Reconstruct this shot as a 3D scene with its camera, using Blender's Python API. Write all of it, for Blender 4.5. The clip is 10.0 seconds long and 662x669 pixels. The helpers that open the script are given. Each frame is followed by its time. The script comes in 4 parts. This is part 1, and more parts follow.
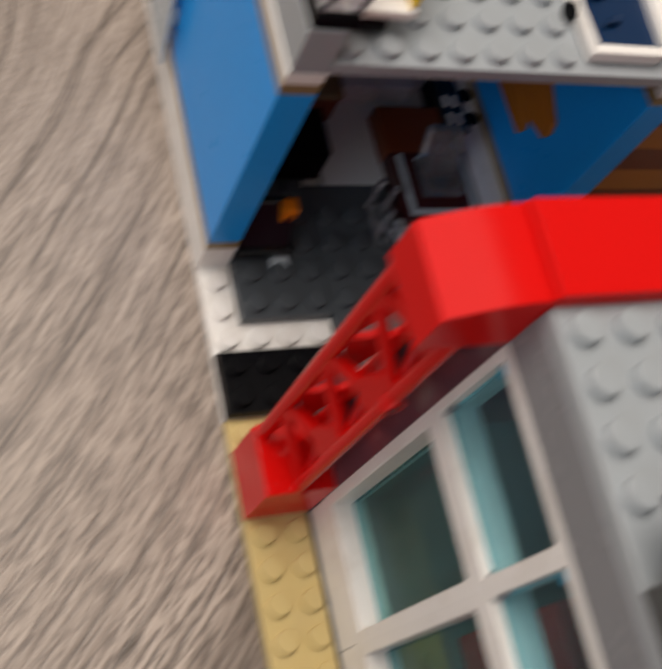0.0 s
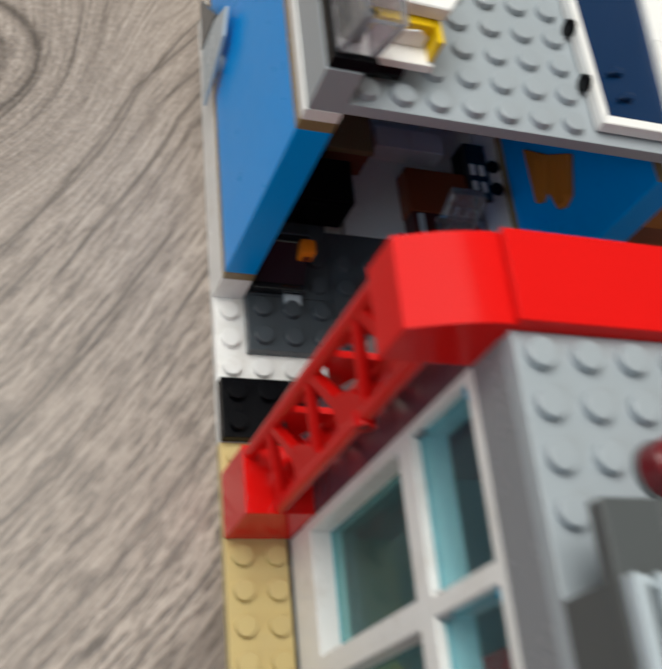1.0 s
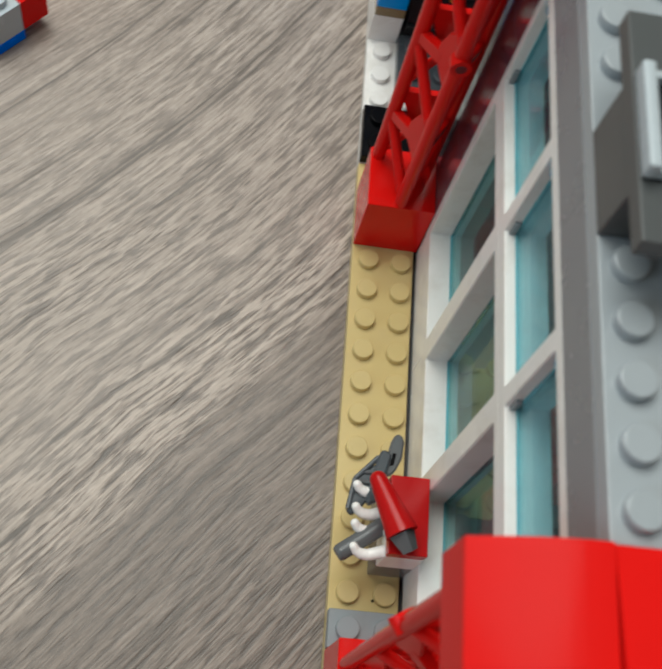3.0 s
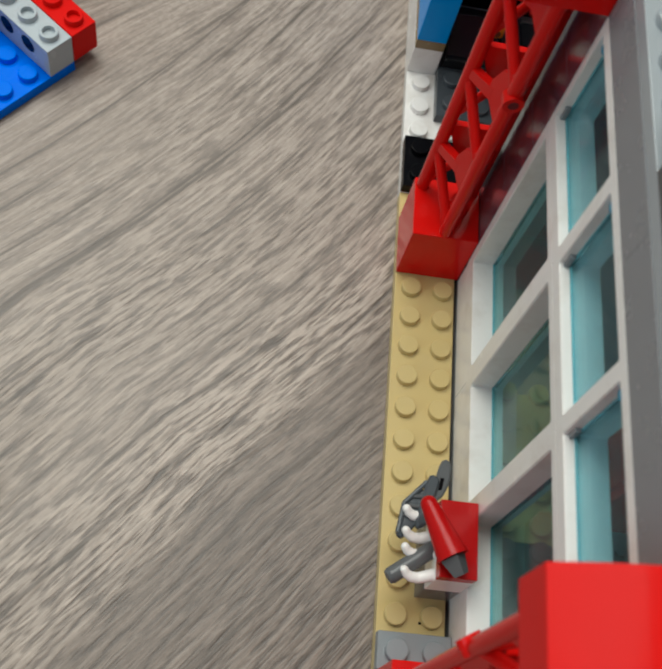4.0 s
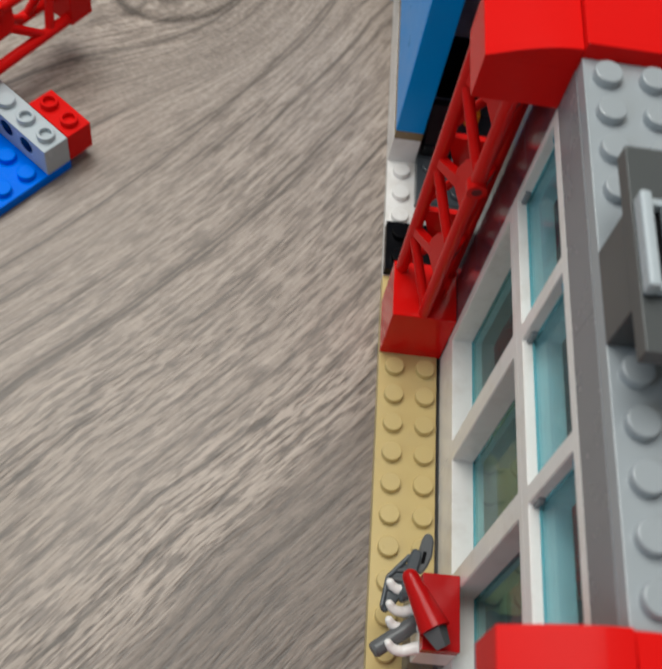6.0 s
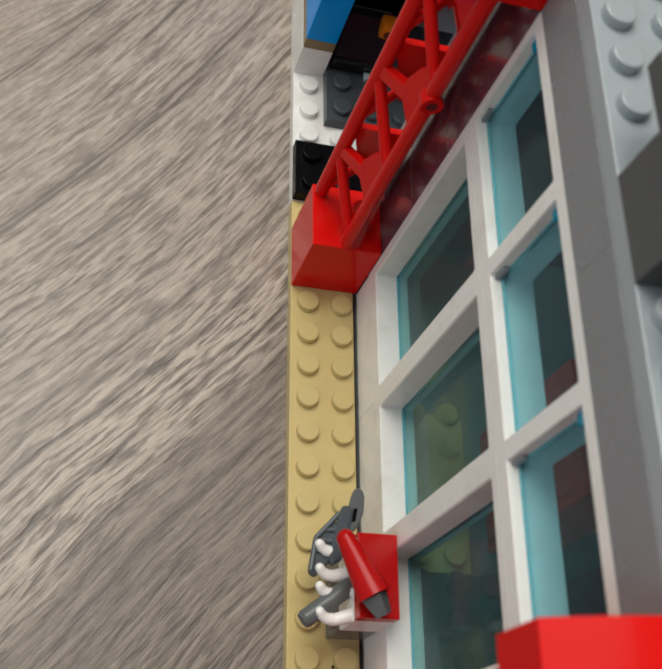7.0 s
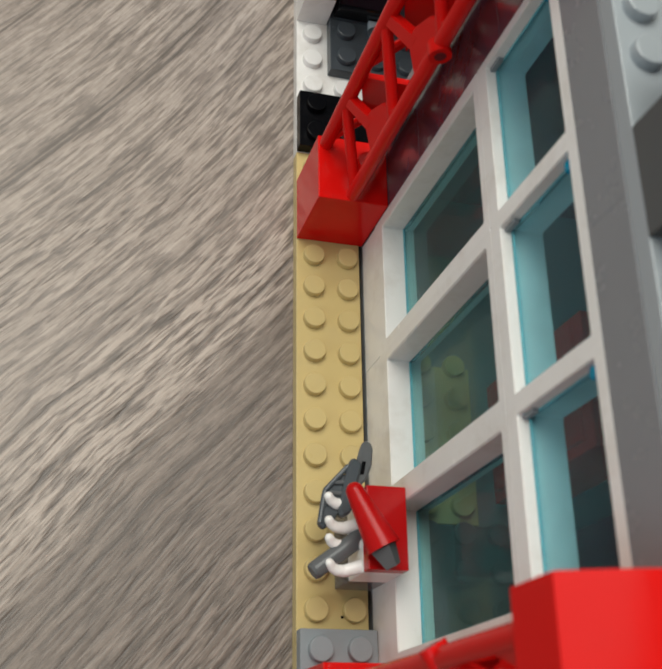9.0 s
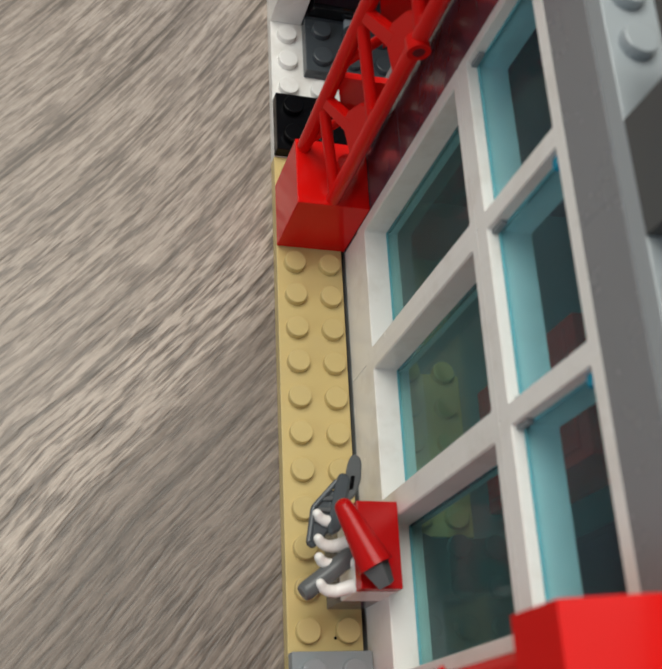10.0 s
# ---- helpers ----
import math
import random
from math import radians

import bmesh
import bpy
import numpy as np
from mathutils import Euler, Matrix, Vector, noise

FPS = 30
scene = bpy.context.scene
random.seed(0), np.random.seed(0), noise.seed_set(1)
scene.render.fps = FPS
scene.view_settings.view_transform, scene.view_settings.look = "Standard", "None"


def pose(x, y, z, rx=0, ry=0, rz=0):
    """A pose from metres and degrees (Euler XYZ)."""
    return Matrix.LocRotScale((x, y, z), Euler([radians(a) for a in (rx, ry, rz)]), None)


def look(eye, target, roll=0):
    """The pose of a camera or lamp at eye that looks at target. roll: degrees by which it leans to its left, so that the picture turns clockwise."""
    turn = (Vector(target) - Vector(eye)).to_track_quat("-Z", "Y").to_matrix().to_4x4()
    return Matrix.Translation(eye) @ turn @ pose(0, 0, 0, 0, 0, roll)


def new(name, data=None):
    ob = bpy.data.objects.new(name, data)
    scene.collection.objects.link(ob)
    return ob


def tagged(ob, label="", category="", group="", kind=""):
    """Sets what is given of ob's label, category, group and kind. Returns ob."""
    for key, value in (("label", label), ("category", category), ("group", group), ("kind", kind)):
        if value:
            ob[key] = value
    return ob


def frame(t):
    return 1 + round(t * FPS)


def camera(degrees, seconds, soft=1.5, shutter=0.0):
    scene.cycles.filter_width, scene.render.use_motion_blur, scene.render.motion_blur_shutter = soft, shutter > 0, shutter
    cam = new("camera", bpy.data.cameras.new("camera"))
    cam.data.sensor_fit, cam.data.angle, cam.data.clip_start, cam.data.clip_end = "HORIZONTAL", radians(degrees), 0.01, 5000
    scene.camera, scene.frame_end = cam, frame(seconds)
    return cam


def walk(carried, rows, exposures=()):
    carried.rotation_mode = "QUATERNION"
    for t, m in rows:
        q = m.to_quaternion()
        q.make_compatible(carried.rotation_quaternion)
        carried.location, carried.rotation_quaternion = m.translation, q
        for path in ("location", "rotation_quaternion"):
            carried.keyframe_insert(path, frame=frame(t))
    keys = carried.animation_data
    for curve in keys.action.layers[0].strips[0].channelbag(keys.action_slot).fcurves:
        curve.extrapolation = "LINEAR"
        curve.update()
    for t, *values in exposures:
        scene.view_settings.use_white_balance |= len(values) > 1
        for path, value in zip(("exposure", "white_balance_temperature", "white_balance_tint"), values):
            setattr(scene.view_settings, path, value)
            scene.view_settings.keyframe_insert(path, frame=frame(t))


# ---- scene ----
# ---------- camera ----------
cam = camera(35.91, 10.0, soft=2.2, shutter=0.5)
cam.data.dof.use_dof = True
cam.data.dof.focus_distance = 0.232
cam.data.dof.aperture_fstop = 42
walk(cam, [
    (0, pose(-0.06823, -0.04848, 0.22224, 25.847, -19.257, -12.957)),
    (0.2, pose(-0.08324, -0.05709, 0.21665, 25.274, -19.313, -10.353)),
    (0.5, pose(-0.08343, -0.05440, 0.21987, 25.488, -19.690, -7.598)),
    (0.7, pose(-0.08240, -0.04529, 0.21687, 26.635, -20.185, -6.048)),
    (1, pose(-0.05953, -0.06593, 0.22784, 28.621, -19.381, -5.600)),
    (1.2, pose(-0.05253, -0.07588, 0.23417, 30.172, -19.186, -5.804)),
    (1.5, pose(-0.06517, -0.08846, 0.23656, 30.307, -19.061, -2.579)),
    (1.8, pose(-0.06250, -0.10393, 0.23327, 27.361, -15.998, 2.540)),
    (2, pose(-0.05659, -0.11999, 0.22657, 23.830, -12.324, 8.458)),
    (2.2, pose(-0.05538, -0.12871, 0.22552, 19.101, -10.801, 11.393)),
    (2.4, pose(-0.04583, -0.13502, 0.21909, 22.067, -9.922, 9.768)),
    (2.5, pose(-0.04318, -0.12975, 0.21575, 22.501, -9.874, 8.763)),
    (3, pose(-0.03074, -0.12423, 0.22002, 23.869, -8.954, 4.103)),
    (3.2, pose(-0.02932, -0.12357, 0.22142, 24.244, -8.520, 2.763)),
    (4.3, pose(-0.04371, -0.12604, 0.22380, 25.181, -8.878, 4.773)),
    (4.5, pose(-0.03823, -0.12495, 0.22376, 25.592, -7.266, 4.374)),
    (5, pose(-0.03943, -0.12717, 0.23458, 28.330, -5.313, 5.988)),
    (5.5, pose(-0.03974, -0.12856, 0.23710, 29.972, -7.381, 4.824)),
    (6, pose(-0.03427, -0.12924, 0.23237, 29.572, -7.384, 3.588)),
    (6.2, pose(-0.03658, -0.12718, 0.22260, 29.040, -9.338, 1.624)),
    (7.3, pose(-0.05283, -0.11464, 0.20459, 25.812, -16.788, -0.539)),
    (7.5, pose(-0.05308, -0.11423, 0.20389, 25.363, -16.572, -0.602)),
    (8, pose(-0.05151, -0.11638, 0.20692, 24.767, -16.412, -0.594)),
    (8.5, pose(-0.05038, -0.11580, 0.20606, 24.324, -16.193, -0.628)),
    (9, pose(-0.05167, -0.11584, 0.20495, 23.934, -16.175, -0.768)),
    (9.5, pose(-0.05156, -0.11530, 0.20386, 24.062, -16.328, -1.486)),
    (10, pose(-0.04899, -0.11153, 0.19903, 24.644, -16.063, -2.743)),
], ((0, -0.03, 6800, 13), (0.25, 0.08, 6600, 9), (0.5, 0.18, 6250, 6), (0.75, 0.27, 6180, 4.5), (1.0, 0.13, 6120, 5), (1.4, 0.11, 6560, 9), (2.0, 0.10, 6330, 4), (2.5, 0.13, 6200, 1), (3.0, 0.02, 6080, 1.5), (4.3, -0.04, 6150, 2), (5.0, -0.05, 6120, 6), (6.2, -0.06, 6120, 5), (7.3, 0.02, 6300, 4), (10, -0.01, 6300, 4)))

# ---------- world and light ----------
world = bpy.data.worlds.new("room_air")
scene.world = world
world.use_nodes = True
wn = world.node_tree.nodes
wn["Background"].inputs[0].default_value = (0.75, 0.85, 1.0, 1)
wn["Background"].inputs[1].default_value = 0.3
scene.view_settings.exposure = 0.0


def area_lamp(name, eye, target, sx, sy, watts, colour):
    data = bpy.data.lights.new(name, "AREA")
    data.shape, data.size, data.size_y = "RECTANGLE", sx, sy
    data.energy, data.color = watts, colour
    ob = new(name, data)
    ob.matrix_world = look(eye, target)
    return ob


# Soft point light added overhead; no lamp is built or seen there.
overhead = bpy.data.lights.new("overhead_light", "POINT")
overhead.energy, overhead.color, overhead.shadow_soft_size = 46, (1.0, 0.95, 0.88), 0.42
new("overhead_light", overhead).matrix_world = pose(-0.25, 0.36, 1.10)
# Unseen cool area lamp, added to brighten the side and front faces.
area_lamp("added_side_light", (-2.3, -1.3, 1.45), (0, 0, 0.2), 1.2, 1.4, 13.5, (0.76, 0.88, 1.0))

# ---------- materials ----------
MM = 0.001


def material(name):
    m = bpy.data.materials.new(name)
    m.use_nodes = True
    nt = m.node_tree
    return m, nt, nt.nodes["Principled BSDF"]


def link(nt, a, b):
    nt.links.new(a, b)


def math_node(nt, op, a, b=None, c=None):
    n = nt.nodes.new("ShaderNodeMath")
    n.operation = op
    for i, v in enumerate((a, b, c)):
        if v is None:
            continue
        if isinstance(v, (int, float)):
            n.inputs[i].default_value = v
        else:
            nt.links.new(v, n.inputs[i])
    return n.outputs[0]


def ramp(nt, fac, stops):
    n = nt.nodes.new("ShaderNodeValToRGB")
    el = n.color_ramp.elements
    while len(el) < len(stops):
        el.new(0.5)
    for e, (p, c) in zip(el, stops):
        e.position, e.color = p, (*c, 1)
    nt.links.new(fac, n.inputs[0])
    return n.outputs[0]


def noise_tex(nt, vec, scale, detail=3.0, rough=0.55, distort=0.0):
    n = nt.nodes.new("ShaderNodeTexNoise")
    n.inputs["Scale"].default_value = scale
    n.inputs["Detail"].default_value = detail
    n.inputs["Roughness"].default_value = rough
    n.inputs["Distortion"].default_value = distort
    if vec is not None:
        nt.links.new(vec, n.inputs["Vector"])
    return n.outputs["Fac"]


def plastic(name, colour, rough=0.22, wave=0.07, spread=0.04, gloss=0.34, stain=0.0):
    """Moulded glossy toy plastic: slight shade differences between pieces, soft smudges, a faintly wavy skin."""
    m, nt, b = material(name)
    pos = nt.nodes.new("ShaderNodeNewGeometry").outputs["Position"]
    info = nt.nodes.new("ShaderNodeObjectInfo")
    hsv = nt.nodes.new("ShaderNodeHueSaturation")
    hsv.inputs["Color"].default_value = (*colour, 1)
    big = noise_tex(nt, pos, 60, 2)
    v = math_node(nt, "MULTIPLY_ADD", info.outputs["Random"], spread, 1.0 - spread / 2)
    v2 = math_node(nt, "MULTIPLY_ADD", big, 0.06, -0.03)
    link(nt, math_node(nt, "ADD", v, v2), hsv.inputs["Value"])
    tint = nt.nodes.new("ShaderNodeMix")
    tint.data_type = "RGBA"
    spots = ramp(nt, noise_tex(nt, pos, 110, 4, 0.65), [(0.50, (0, 0, 0)), (0.75, (stain, stain, stain))])
    link(nt, spots, tint.inputs["Factor"])
    link(nt, hsv.outputs[0], tint.inputs["A"])
    tint.inputs["B"].default_value = (0.42, 0.33, 0.24, 1)
    link(nt, tint.outputs["Result"], b.inputs["Base Color"])
    smudge = noise_tex(nt, pos, 140, 3, 0.6)
    r = math_node(nt, "MULTIPLY_ADD", smudge, 0.16, rough - 0.08)
    link(nt, r, b.inputs["Roughness"])
    b.inputs["IOR"].default_value = 1.46
    b.inputs["Specular IOR Level"].default_value = gloss
    bump = nt.nodes.new("ShaderNodeBump")
    bump.inputs["Strength"].default_value = wave
    bump.inputs["Distance"].default_value = 0.0003
    link(nt, noise_tex(nt, pos, 160, 2), bump.inputs["Height"])
    link(nt, bump.outputs[0], b.inputs["Normal"])
    return m


def clear(name, colour, rough=0.03, ior=1.3, through_part=1.0):
    """Transparent moulded plastic."""
    m, nt, b = material(name)
    b.inputs["Base Color"].default_value = (*colour, 1)
    b.inputs["Roughness"].default_value = rough
    b.inputs["Transmission Weight"].default_value = through_part
    b.inputs["IOR"].default_value = ior
    pos = nt.nodes.new("ShaderNodeNewGeometry").outputs["Position"]
    bump = nt.nodes.new("ShaderNodeBump")
    bump.inputs["Strength"].default_value = 0.015
    bump.inputs["Distance"].default_value = 0.0003
    link(nt, noise_tex(nt, pos, 130, 2), bump.inputs["Height"])
    link(nt, bump.outputs[0], b.inputs["Normal"])
    return m


def wood_floor():
    """Grey-brown oak laminate: long embossed streaks, darker bands and one knot with bent grain round it."""
    m, nt, b = material("oak_laminate")
    tc = nt.nodes.new("ShaderNodeTexCoord").outputs["Object"]
    # bend the grain a little, more near the knot
    sub = nt.nodes.new("ShaderNodeVectorMath")
    sub.operation = "SUBTRACT"
    sub.inputs[1].default_value = (-0.068, 0.133, 0)
    link(nt, tc, sub.inputs[0])
    rot = nt.nodes.new("ShaderNodeMapping")
    rot.inputs["Rotation"].default_value = (0, 0, radians(-52))
    link(nt, sub.outputs[0], rot.inputs["Vector"])
    sep = nt.nodes.new("ShaderNodeSeparateXYZ")
    link(nt, rot.outputs[0], sep.inputs[0])
    u, v = sep.outputs[0], sep.outputs[1]
    # distance from the knot, drawn out along the grain
    uu = math_node(nt, "MULTIPLY", u, 0.78)
    d2 = math_node(nt, "ADD", math_node(nt, "MULTIPLY", uu, uu), math_node(nt, "MULTIPLY", v, v))
    d = math_node(nt, "SQRT", d2)
    near = math_node(nt, "EXPONENT", math_node(nt, "MULTIPLY", d2, -1300.0))
    # the grain sweeps up past the knot
    along = math_node(nt, "MINIMUM", math_node(nt, "MAXIMUM", math_node(nt, "ADD", u, 0.07), -0.06), 0.10)
    slow = noise_tex(nt, rot.outputs[0], 9, 1)
    bend = math_node(nt, "MULTIPLY_ADD", slow, 0.005, -0.0025)
    sweep = math_node(nt, "MULTIPLY_ADD", math_node(nt, "MULTIPLY", along, along), -1.1, v)
    v1 = math_node(nt, "ADD", sweep, bend)
    flow = math_node(nt, "ADD", math_node(nt, "MULTIPLY", v1, math_node(nt, "SUBTRACT", 1.0, near)), math_node(nt, "MULTIPLY", d, near))

    def streak(su, sv, detail, rough, distort, off):
        comb = nt.nodes.new("ShaderNodeCombineXYZ")
        link(nt, math_node(nt, "MULTIPLY", u, su), comb.inputs[0])
        link(nt, math_node(nt, "MULTIPLY", flow, sv), comb.inputs[1])
        comb.inputs[2].default_value = off
        return noise_tex(nt, comb.outputs[0], 1.0, detail, rough, distort)

    def step_up(x, lo, hi):
        n = nt.nodes.new("ShaderNodeMapRange")
        n.interpolation_type = "SMOOTHSTEP"
        link(nt, x, n.inputs["Value"])
        n.inputs["From Min"].default_value, n.inputs["From Max"].default_value = lo, hi
        return n.outputs[0]

    fleck = streak(105, 820, 2, 0.6, 0.12, 0.0)
    fine = streak(140, 1700, 1, 0.5, 0.1, 23.3)
    mottle = noise_tex(nt, rot.outputs[0], 600, 3, 0.65)
    lines = streak(22, 900, 2, 0.5, 0.0, 5.3)
    mid = streak(9, 210, 2, 0.5, 0.1, 3.1)
    broad = streak(6, 38, 2, 0.5, 0.3, 7.7)
    patch = streak(4, 14, 2, 0.5, 0.0, 11.3)
    crack = streak(9, 45, 2, 0.5, 0.1, 17.9)
    broken = streak(14, 100, 2, 0.5, 0.0, 31.7)
    # embossing is strong in some zones and faint in others
    zone = math_node(nt, "MULTIPLY_ADD", step_up(patch, 0.36, 0.62), 0.60, 0.55)
    zone = math_node(nt, "MULTIPLY", zone, math_node(nt, "MULTIPLY_ADD", step_up(v1, -0.105, -0.055), -0.5, 1.0))
    # a darker strip that runs along the grain
    edge = math_node(nt, "ADD", v, math_node(nt, "MULTIPLY_ADD", mid, 0.012, -0.006))
    strip = math_node(nt, "SUBTRACT", 1.0, step_up(edge, -0.148, -0.137))
    strip = math_node(nt, "MULTIPLY", strip, step_up(edge, -0.27, -0.24))
    strip = math_node(nt, "MULTIPLY", strip, math_node(nt, "SUBTRACT", 1.0, step_up(math_node(nt, "ABSOLUTE", u), 0.35, 0.95)))
    zone = math_node(nt, "MULTIPLY", zone, math_node(nt, "MULTIPLY_ADD", strip, -0.5, 1.0))
    groove = math_node(nt, "SUBTRACT", step_up(fleck, 0.38, 0.56), 0.64)
    fines = math_node(nt, "SUBTRACT", fine, 0.5)
    tone = math_node(nt, "MULTIPLY", math_node(nt, "MULTIPLY", groove, zone), 0.31)
    tone = math_node(nt, "MULTIPLY_ADD", math_node(nt, "MULTIPLY", fines, zone), 0.42, tone)
    tone = math_node(nt, "MULTIPLY_ADD", math_node(nt, "SUBTRACT", lines, 0.5), 0.30, tone)
    tone = math_node(nt, "MULTIPLY_ADD", math_node(nt, "SUBTRACT", mid, 0.5), 0.11, tone)
    tone = math_node(nt, "MULTIPLY_ADD", math_node(nt, "SUBTRACT", broad, 0.5), 0.13, tone)
    tone = math_node(nt, "MULTIPLY_ADD", math_node(nt, "SUBTRACT", mottle, 0.5), 0.13, tone)
    tone = math_node(nt, "ADD", tone, 0.585)
    tone = math_node(nt, "SUBTRACT", tone, math_node(nt, "MULTIPLY", strip, 0.165))
    # sparse long open pores, with soft shade painted round each line
    course = math_node(nt, "FRACT", math_node(nt, "MULTIPLY_ADD", crack, 1.0, math_node(nt, "MULTIPLY", flow, 110.0)))
    off_line = math_node(nt, "ABSOLUTE", math_node(nt, "SUBTRACT", course, 0.5))
    pore = math_node(nt, "MULTIPLY", math_node(nt, "SUBTRACT", 1.0, step_up(off_line, 0.02, 0.075)), step_up(broken, 0.49, 0.62))
    pore_shade = math_node(nt, "MULTIPLY", math_node(nt, "SUBTRACT", 1.0, step_up(off_line, 0.05, 0.22)), step_up(broken, 0.45, 0.58))
    tone = math_node(nt, "MULTIPLY_ADD", pore_shade, -0.06, tone)
    # five long open creases that follow the grain past the knot, soft shade painted along their sides
    wobble = math_node(nt, "MULTIPLY_ADD", math_node(nt, "SUBTRACT", lines, 0.5), 0.0008, math_node(nt, "MULTIPLY_ADD", crack, 0.002, math_node(nt, "SUBTRACT", sweep, 0.001)))
    gaps = math_node(nt, "MULTIPLY_ADD", step_up(broken, 0.38, 0.54), 0.8, 0.2)
    for at in (-0.0502, -0.0584, -0.0696, -0.0803, -0.0945):
        off = math_node(nt, "ABSOLUTE", math_node(nt, "SUBTRACT", wobble, at))
        cut = math_node(nt, "MULTIPLY", math_node(nt, "SUBTRACT", 1.0, step_up(off, 0.0001, 0.0005)), gaps)
        side = math_node(nt, "MULTIPLY", math_node(nt, "SUBTRACT", 1.0, step_up(off, 0.0004, 0.0026)), gaps)
        tone = math_node(nt, "MULTIPLY_ADD", side, -0.07, tone)
        pore = math_node(nt, "MAXIMUM", pore, cut)
    lowc = math_node(nt, "MULTIPLY_ADD", pore, -0.7, 1.0)
    rough_skin = math_node(nt, "EXPONENT", math_node(nt, "MULTIPLY", d2, -450.0))
    tone = math_node(nt, "MULTIPLY_ADD", math_node(nt, "MULTIPLY", math_node(nt, "SUBTRACT", mottle, 0.5), rough_skin), 0.4, tone)
    rings = math_node(nt, "SINE", math_node(nt, "MULTIPLY_ADD", d, 820.0, math_node(nt, "MULTIPLY", mid, 9.0)))
    ringw = math_node(nt, "EXPONENT", math_node(nt, "MULTIPLY", d2, -2600.0))
    tone = math_node(nt, "SUBTRACT", tone, math_node(nt, "MULTIPLY", ringw, math_node(nt, "MULTIPLY_ADD", rings, 0.17, 0.10)))
    heart = math_node(nt, "SUBTRACT", 1.0, step_up(d, 0.0045, 0.0066))
    tone = math_node(nt, "MULTIPLY_ADD", heart, -0.22, tone)

    def band(at, wide):
        gap = math_node(nt, "MULTIPLY", math_node(nt, "SUBTRACT", d, at), 1.0 / wide)
        return math_node(nt, "EXPONENT", math_node(nt, "MULTIPLY", math_node(nt, "MULTIPLY", gap, gap), -1.0))

    tone = math_node(nt, "MULTIPLY_ADD", band(0.0076, 0.001), 0.13, tone)
    tone = math_node(nt, "MULTIPLY_ADD", band(0.0195, 0.0010), -0.22, tone)
    col = ramp(nt, tone, [(0.25, (0.08, 0.059, 0.047)), (0.42, (0.18, 0.141, 0.116)), (0.56, (0.285, 0.229, 0.192)), (0.76, (0.49, 0.407, 0.348))])
    mixn = nt.nodes.new("ShaderNodeMix")
    mixn.data_type = "RGBA"
    link(nt, lowc, mixn.inputs["Factor"])
    mixn.inputs["A"].default_value = (0.085, 0.066, 0.053, 1)
    link(nt, col, mixn.inputs["B"])
    link(nt, mixn.outputs["Result"], b.inputs["Base Color"])
    link(nt, math_node(nt, "MULTIPLY_ADD", fleck, 0.25, 0.30), b.inputs["Roughness"])
    bump = nt.nodes.new("ShaderNodeBump")
    bump.inputs["Strength"].default_value = 0.7
    bump.inputs["Distance"].default_value = 0.00045
    relief = math_node(nt, "MULTIPLY", math_node(nt, "MULTIPLY_ADD", fine, 0.35, fleck), zone)
    link(nt, math_node(nt, "MULTIPLY_ADD", math_node(nt, "MULTIPLY", mottle, rough_skin), 1.4, relief), bump.inputs["Height"])
    link(nt, bump.outputs[0], b.inputs["Normal"])
    return m


def painted(name, colour, rough=0.8):
    m, nt, b = material(name)
    pos = nt.nodes.new("ShaderNodeNewGeometry").outputs["Position"]
    f = noise_tex(nt, pos, 3, 4)
    c = ramp(nt, f, [(0.3, tuple(x * 0.93 for x in colour)), (0.7, colour)])
    link(nt, c, b.inputs["Base Color"])
    b.inputs["Roughness"].default_value = rough
    bump = nt.nodes.new("ShaderNodeBump")
    bump.inputs["Strength"].default_value = 0.1
    link(nt, noise_tex(nt, pos, 300, 2), bump.inputs["Height"])
    link(nt, bump.outputs[0], b.inputs["Normal"])
    return m


RED = plastic("red_plastic", (0.71, 0.008, 0.007), 0.2, gloss=0.06)
GLOSSRED = plastic("polished_red_plastic", (0.67, 0.006, 0.005), 0.15, gloss=0.2)
DEEP = plastic("deep_red_plastic", (0.44, 0.004, 0.005), 0.24, gloss=0.25)
TAN = plastic("tan_plastic", (0.60, 0.46, 0.20), 0.3, gloss=0.3, stain=0.12)
WHITE = plastic("white_plastic", (0.89, 0.865, 0.835), 0.24, stain=0.24)
LGREY = plastic("light_grey_plastic", (0.47, 0.52, 0.555), 0.26)
# Light grey made brighter to replace light missing inside the open room.
PALE = plastic("brightened_grey_plastic", (0.68, 0.71, 0.72), 0.26)
# Grey of the roof edge, with that face's shade put into the colour.
FGREY = plastic("shaded_stone_grey_plastic", (0.24, 0.245, 0.26), 0.26, spread=0.0)
MGREY = plastic("stone_grey_plastic", (0.25, 0.27, 0.285), 0.24)
SGREY = plastic("slate_grey_plastic", (0.115, 0.12, 0.125), 0.24)
DGREY = plastic("dark_grey_plastic", (0.07, 0.08, 0.09), 0.24)
BLACK = plastic("black_plastic", (0.004, 0.004, 0.005), 0.22, gloss=0.12)
AZURE = plastic("azure_plastic", (0.003, 0.33, 0.90), 0.30, wave=0.2, gloss=0.2)
BLUE = plastic("blue_plastic", (0.0, 0.175, 0.92), 0.28, gloss=0.09)
NAVY = plastic("navy_plastic", (0.006, 0.026, 0.078), 0.2)
DTAN = plastic("dark_tan_plastic", (0.27, 0.19, 0.09), 0.25)
BROWN = plastic("brown_plastic", (0.19, 0.042, 0.014), 0.2)
NOUGAT = plastic("nougat_plastic", (0.45, 0.15, 0.02), 0.22)
MAROON = plastic("maroon_plastic", (0.12, 0.06, 0.08), 0.2, wave=0.6, gloss=1.0)
TABLE = plastic("dark_maroon_plastic", (0.055, 0.012, 0.012), 0.2)
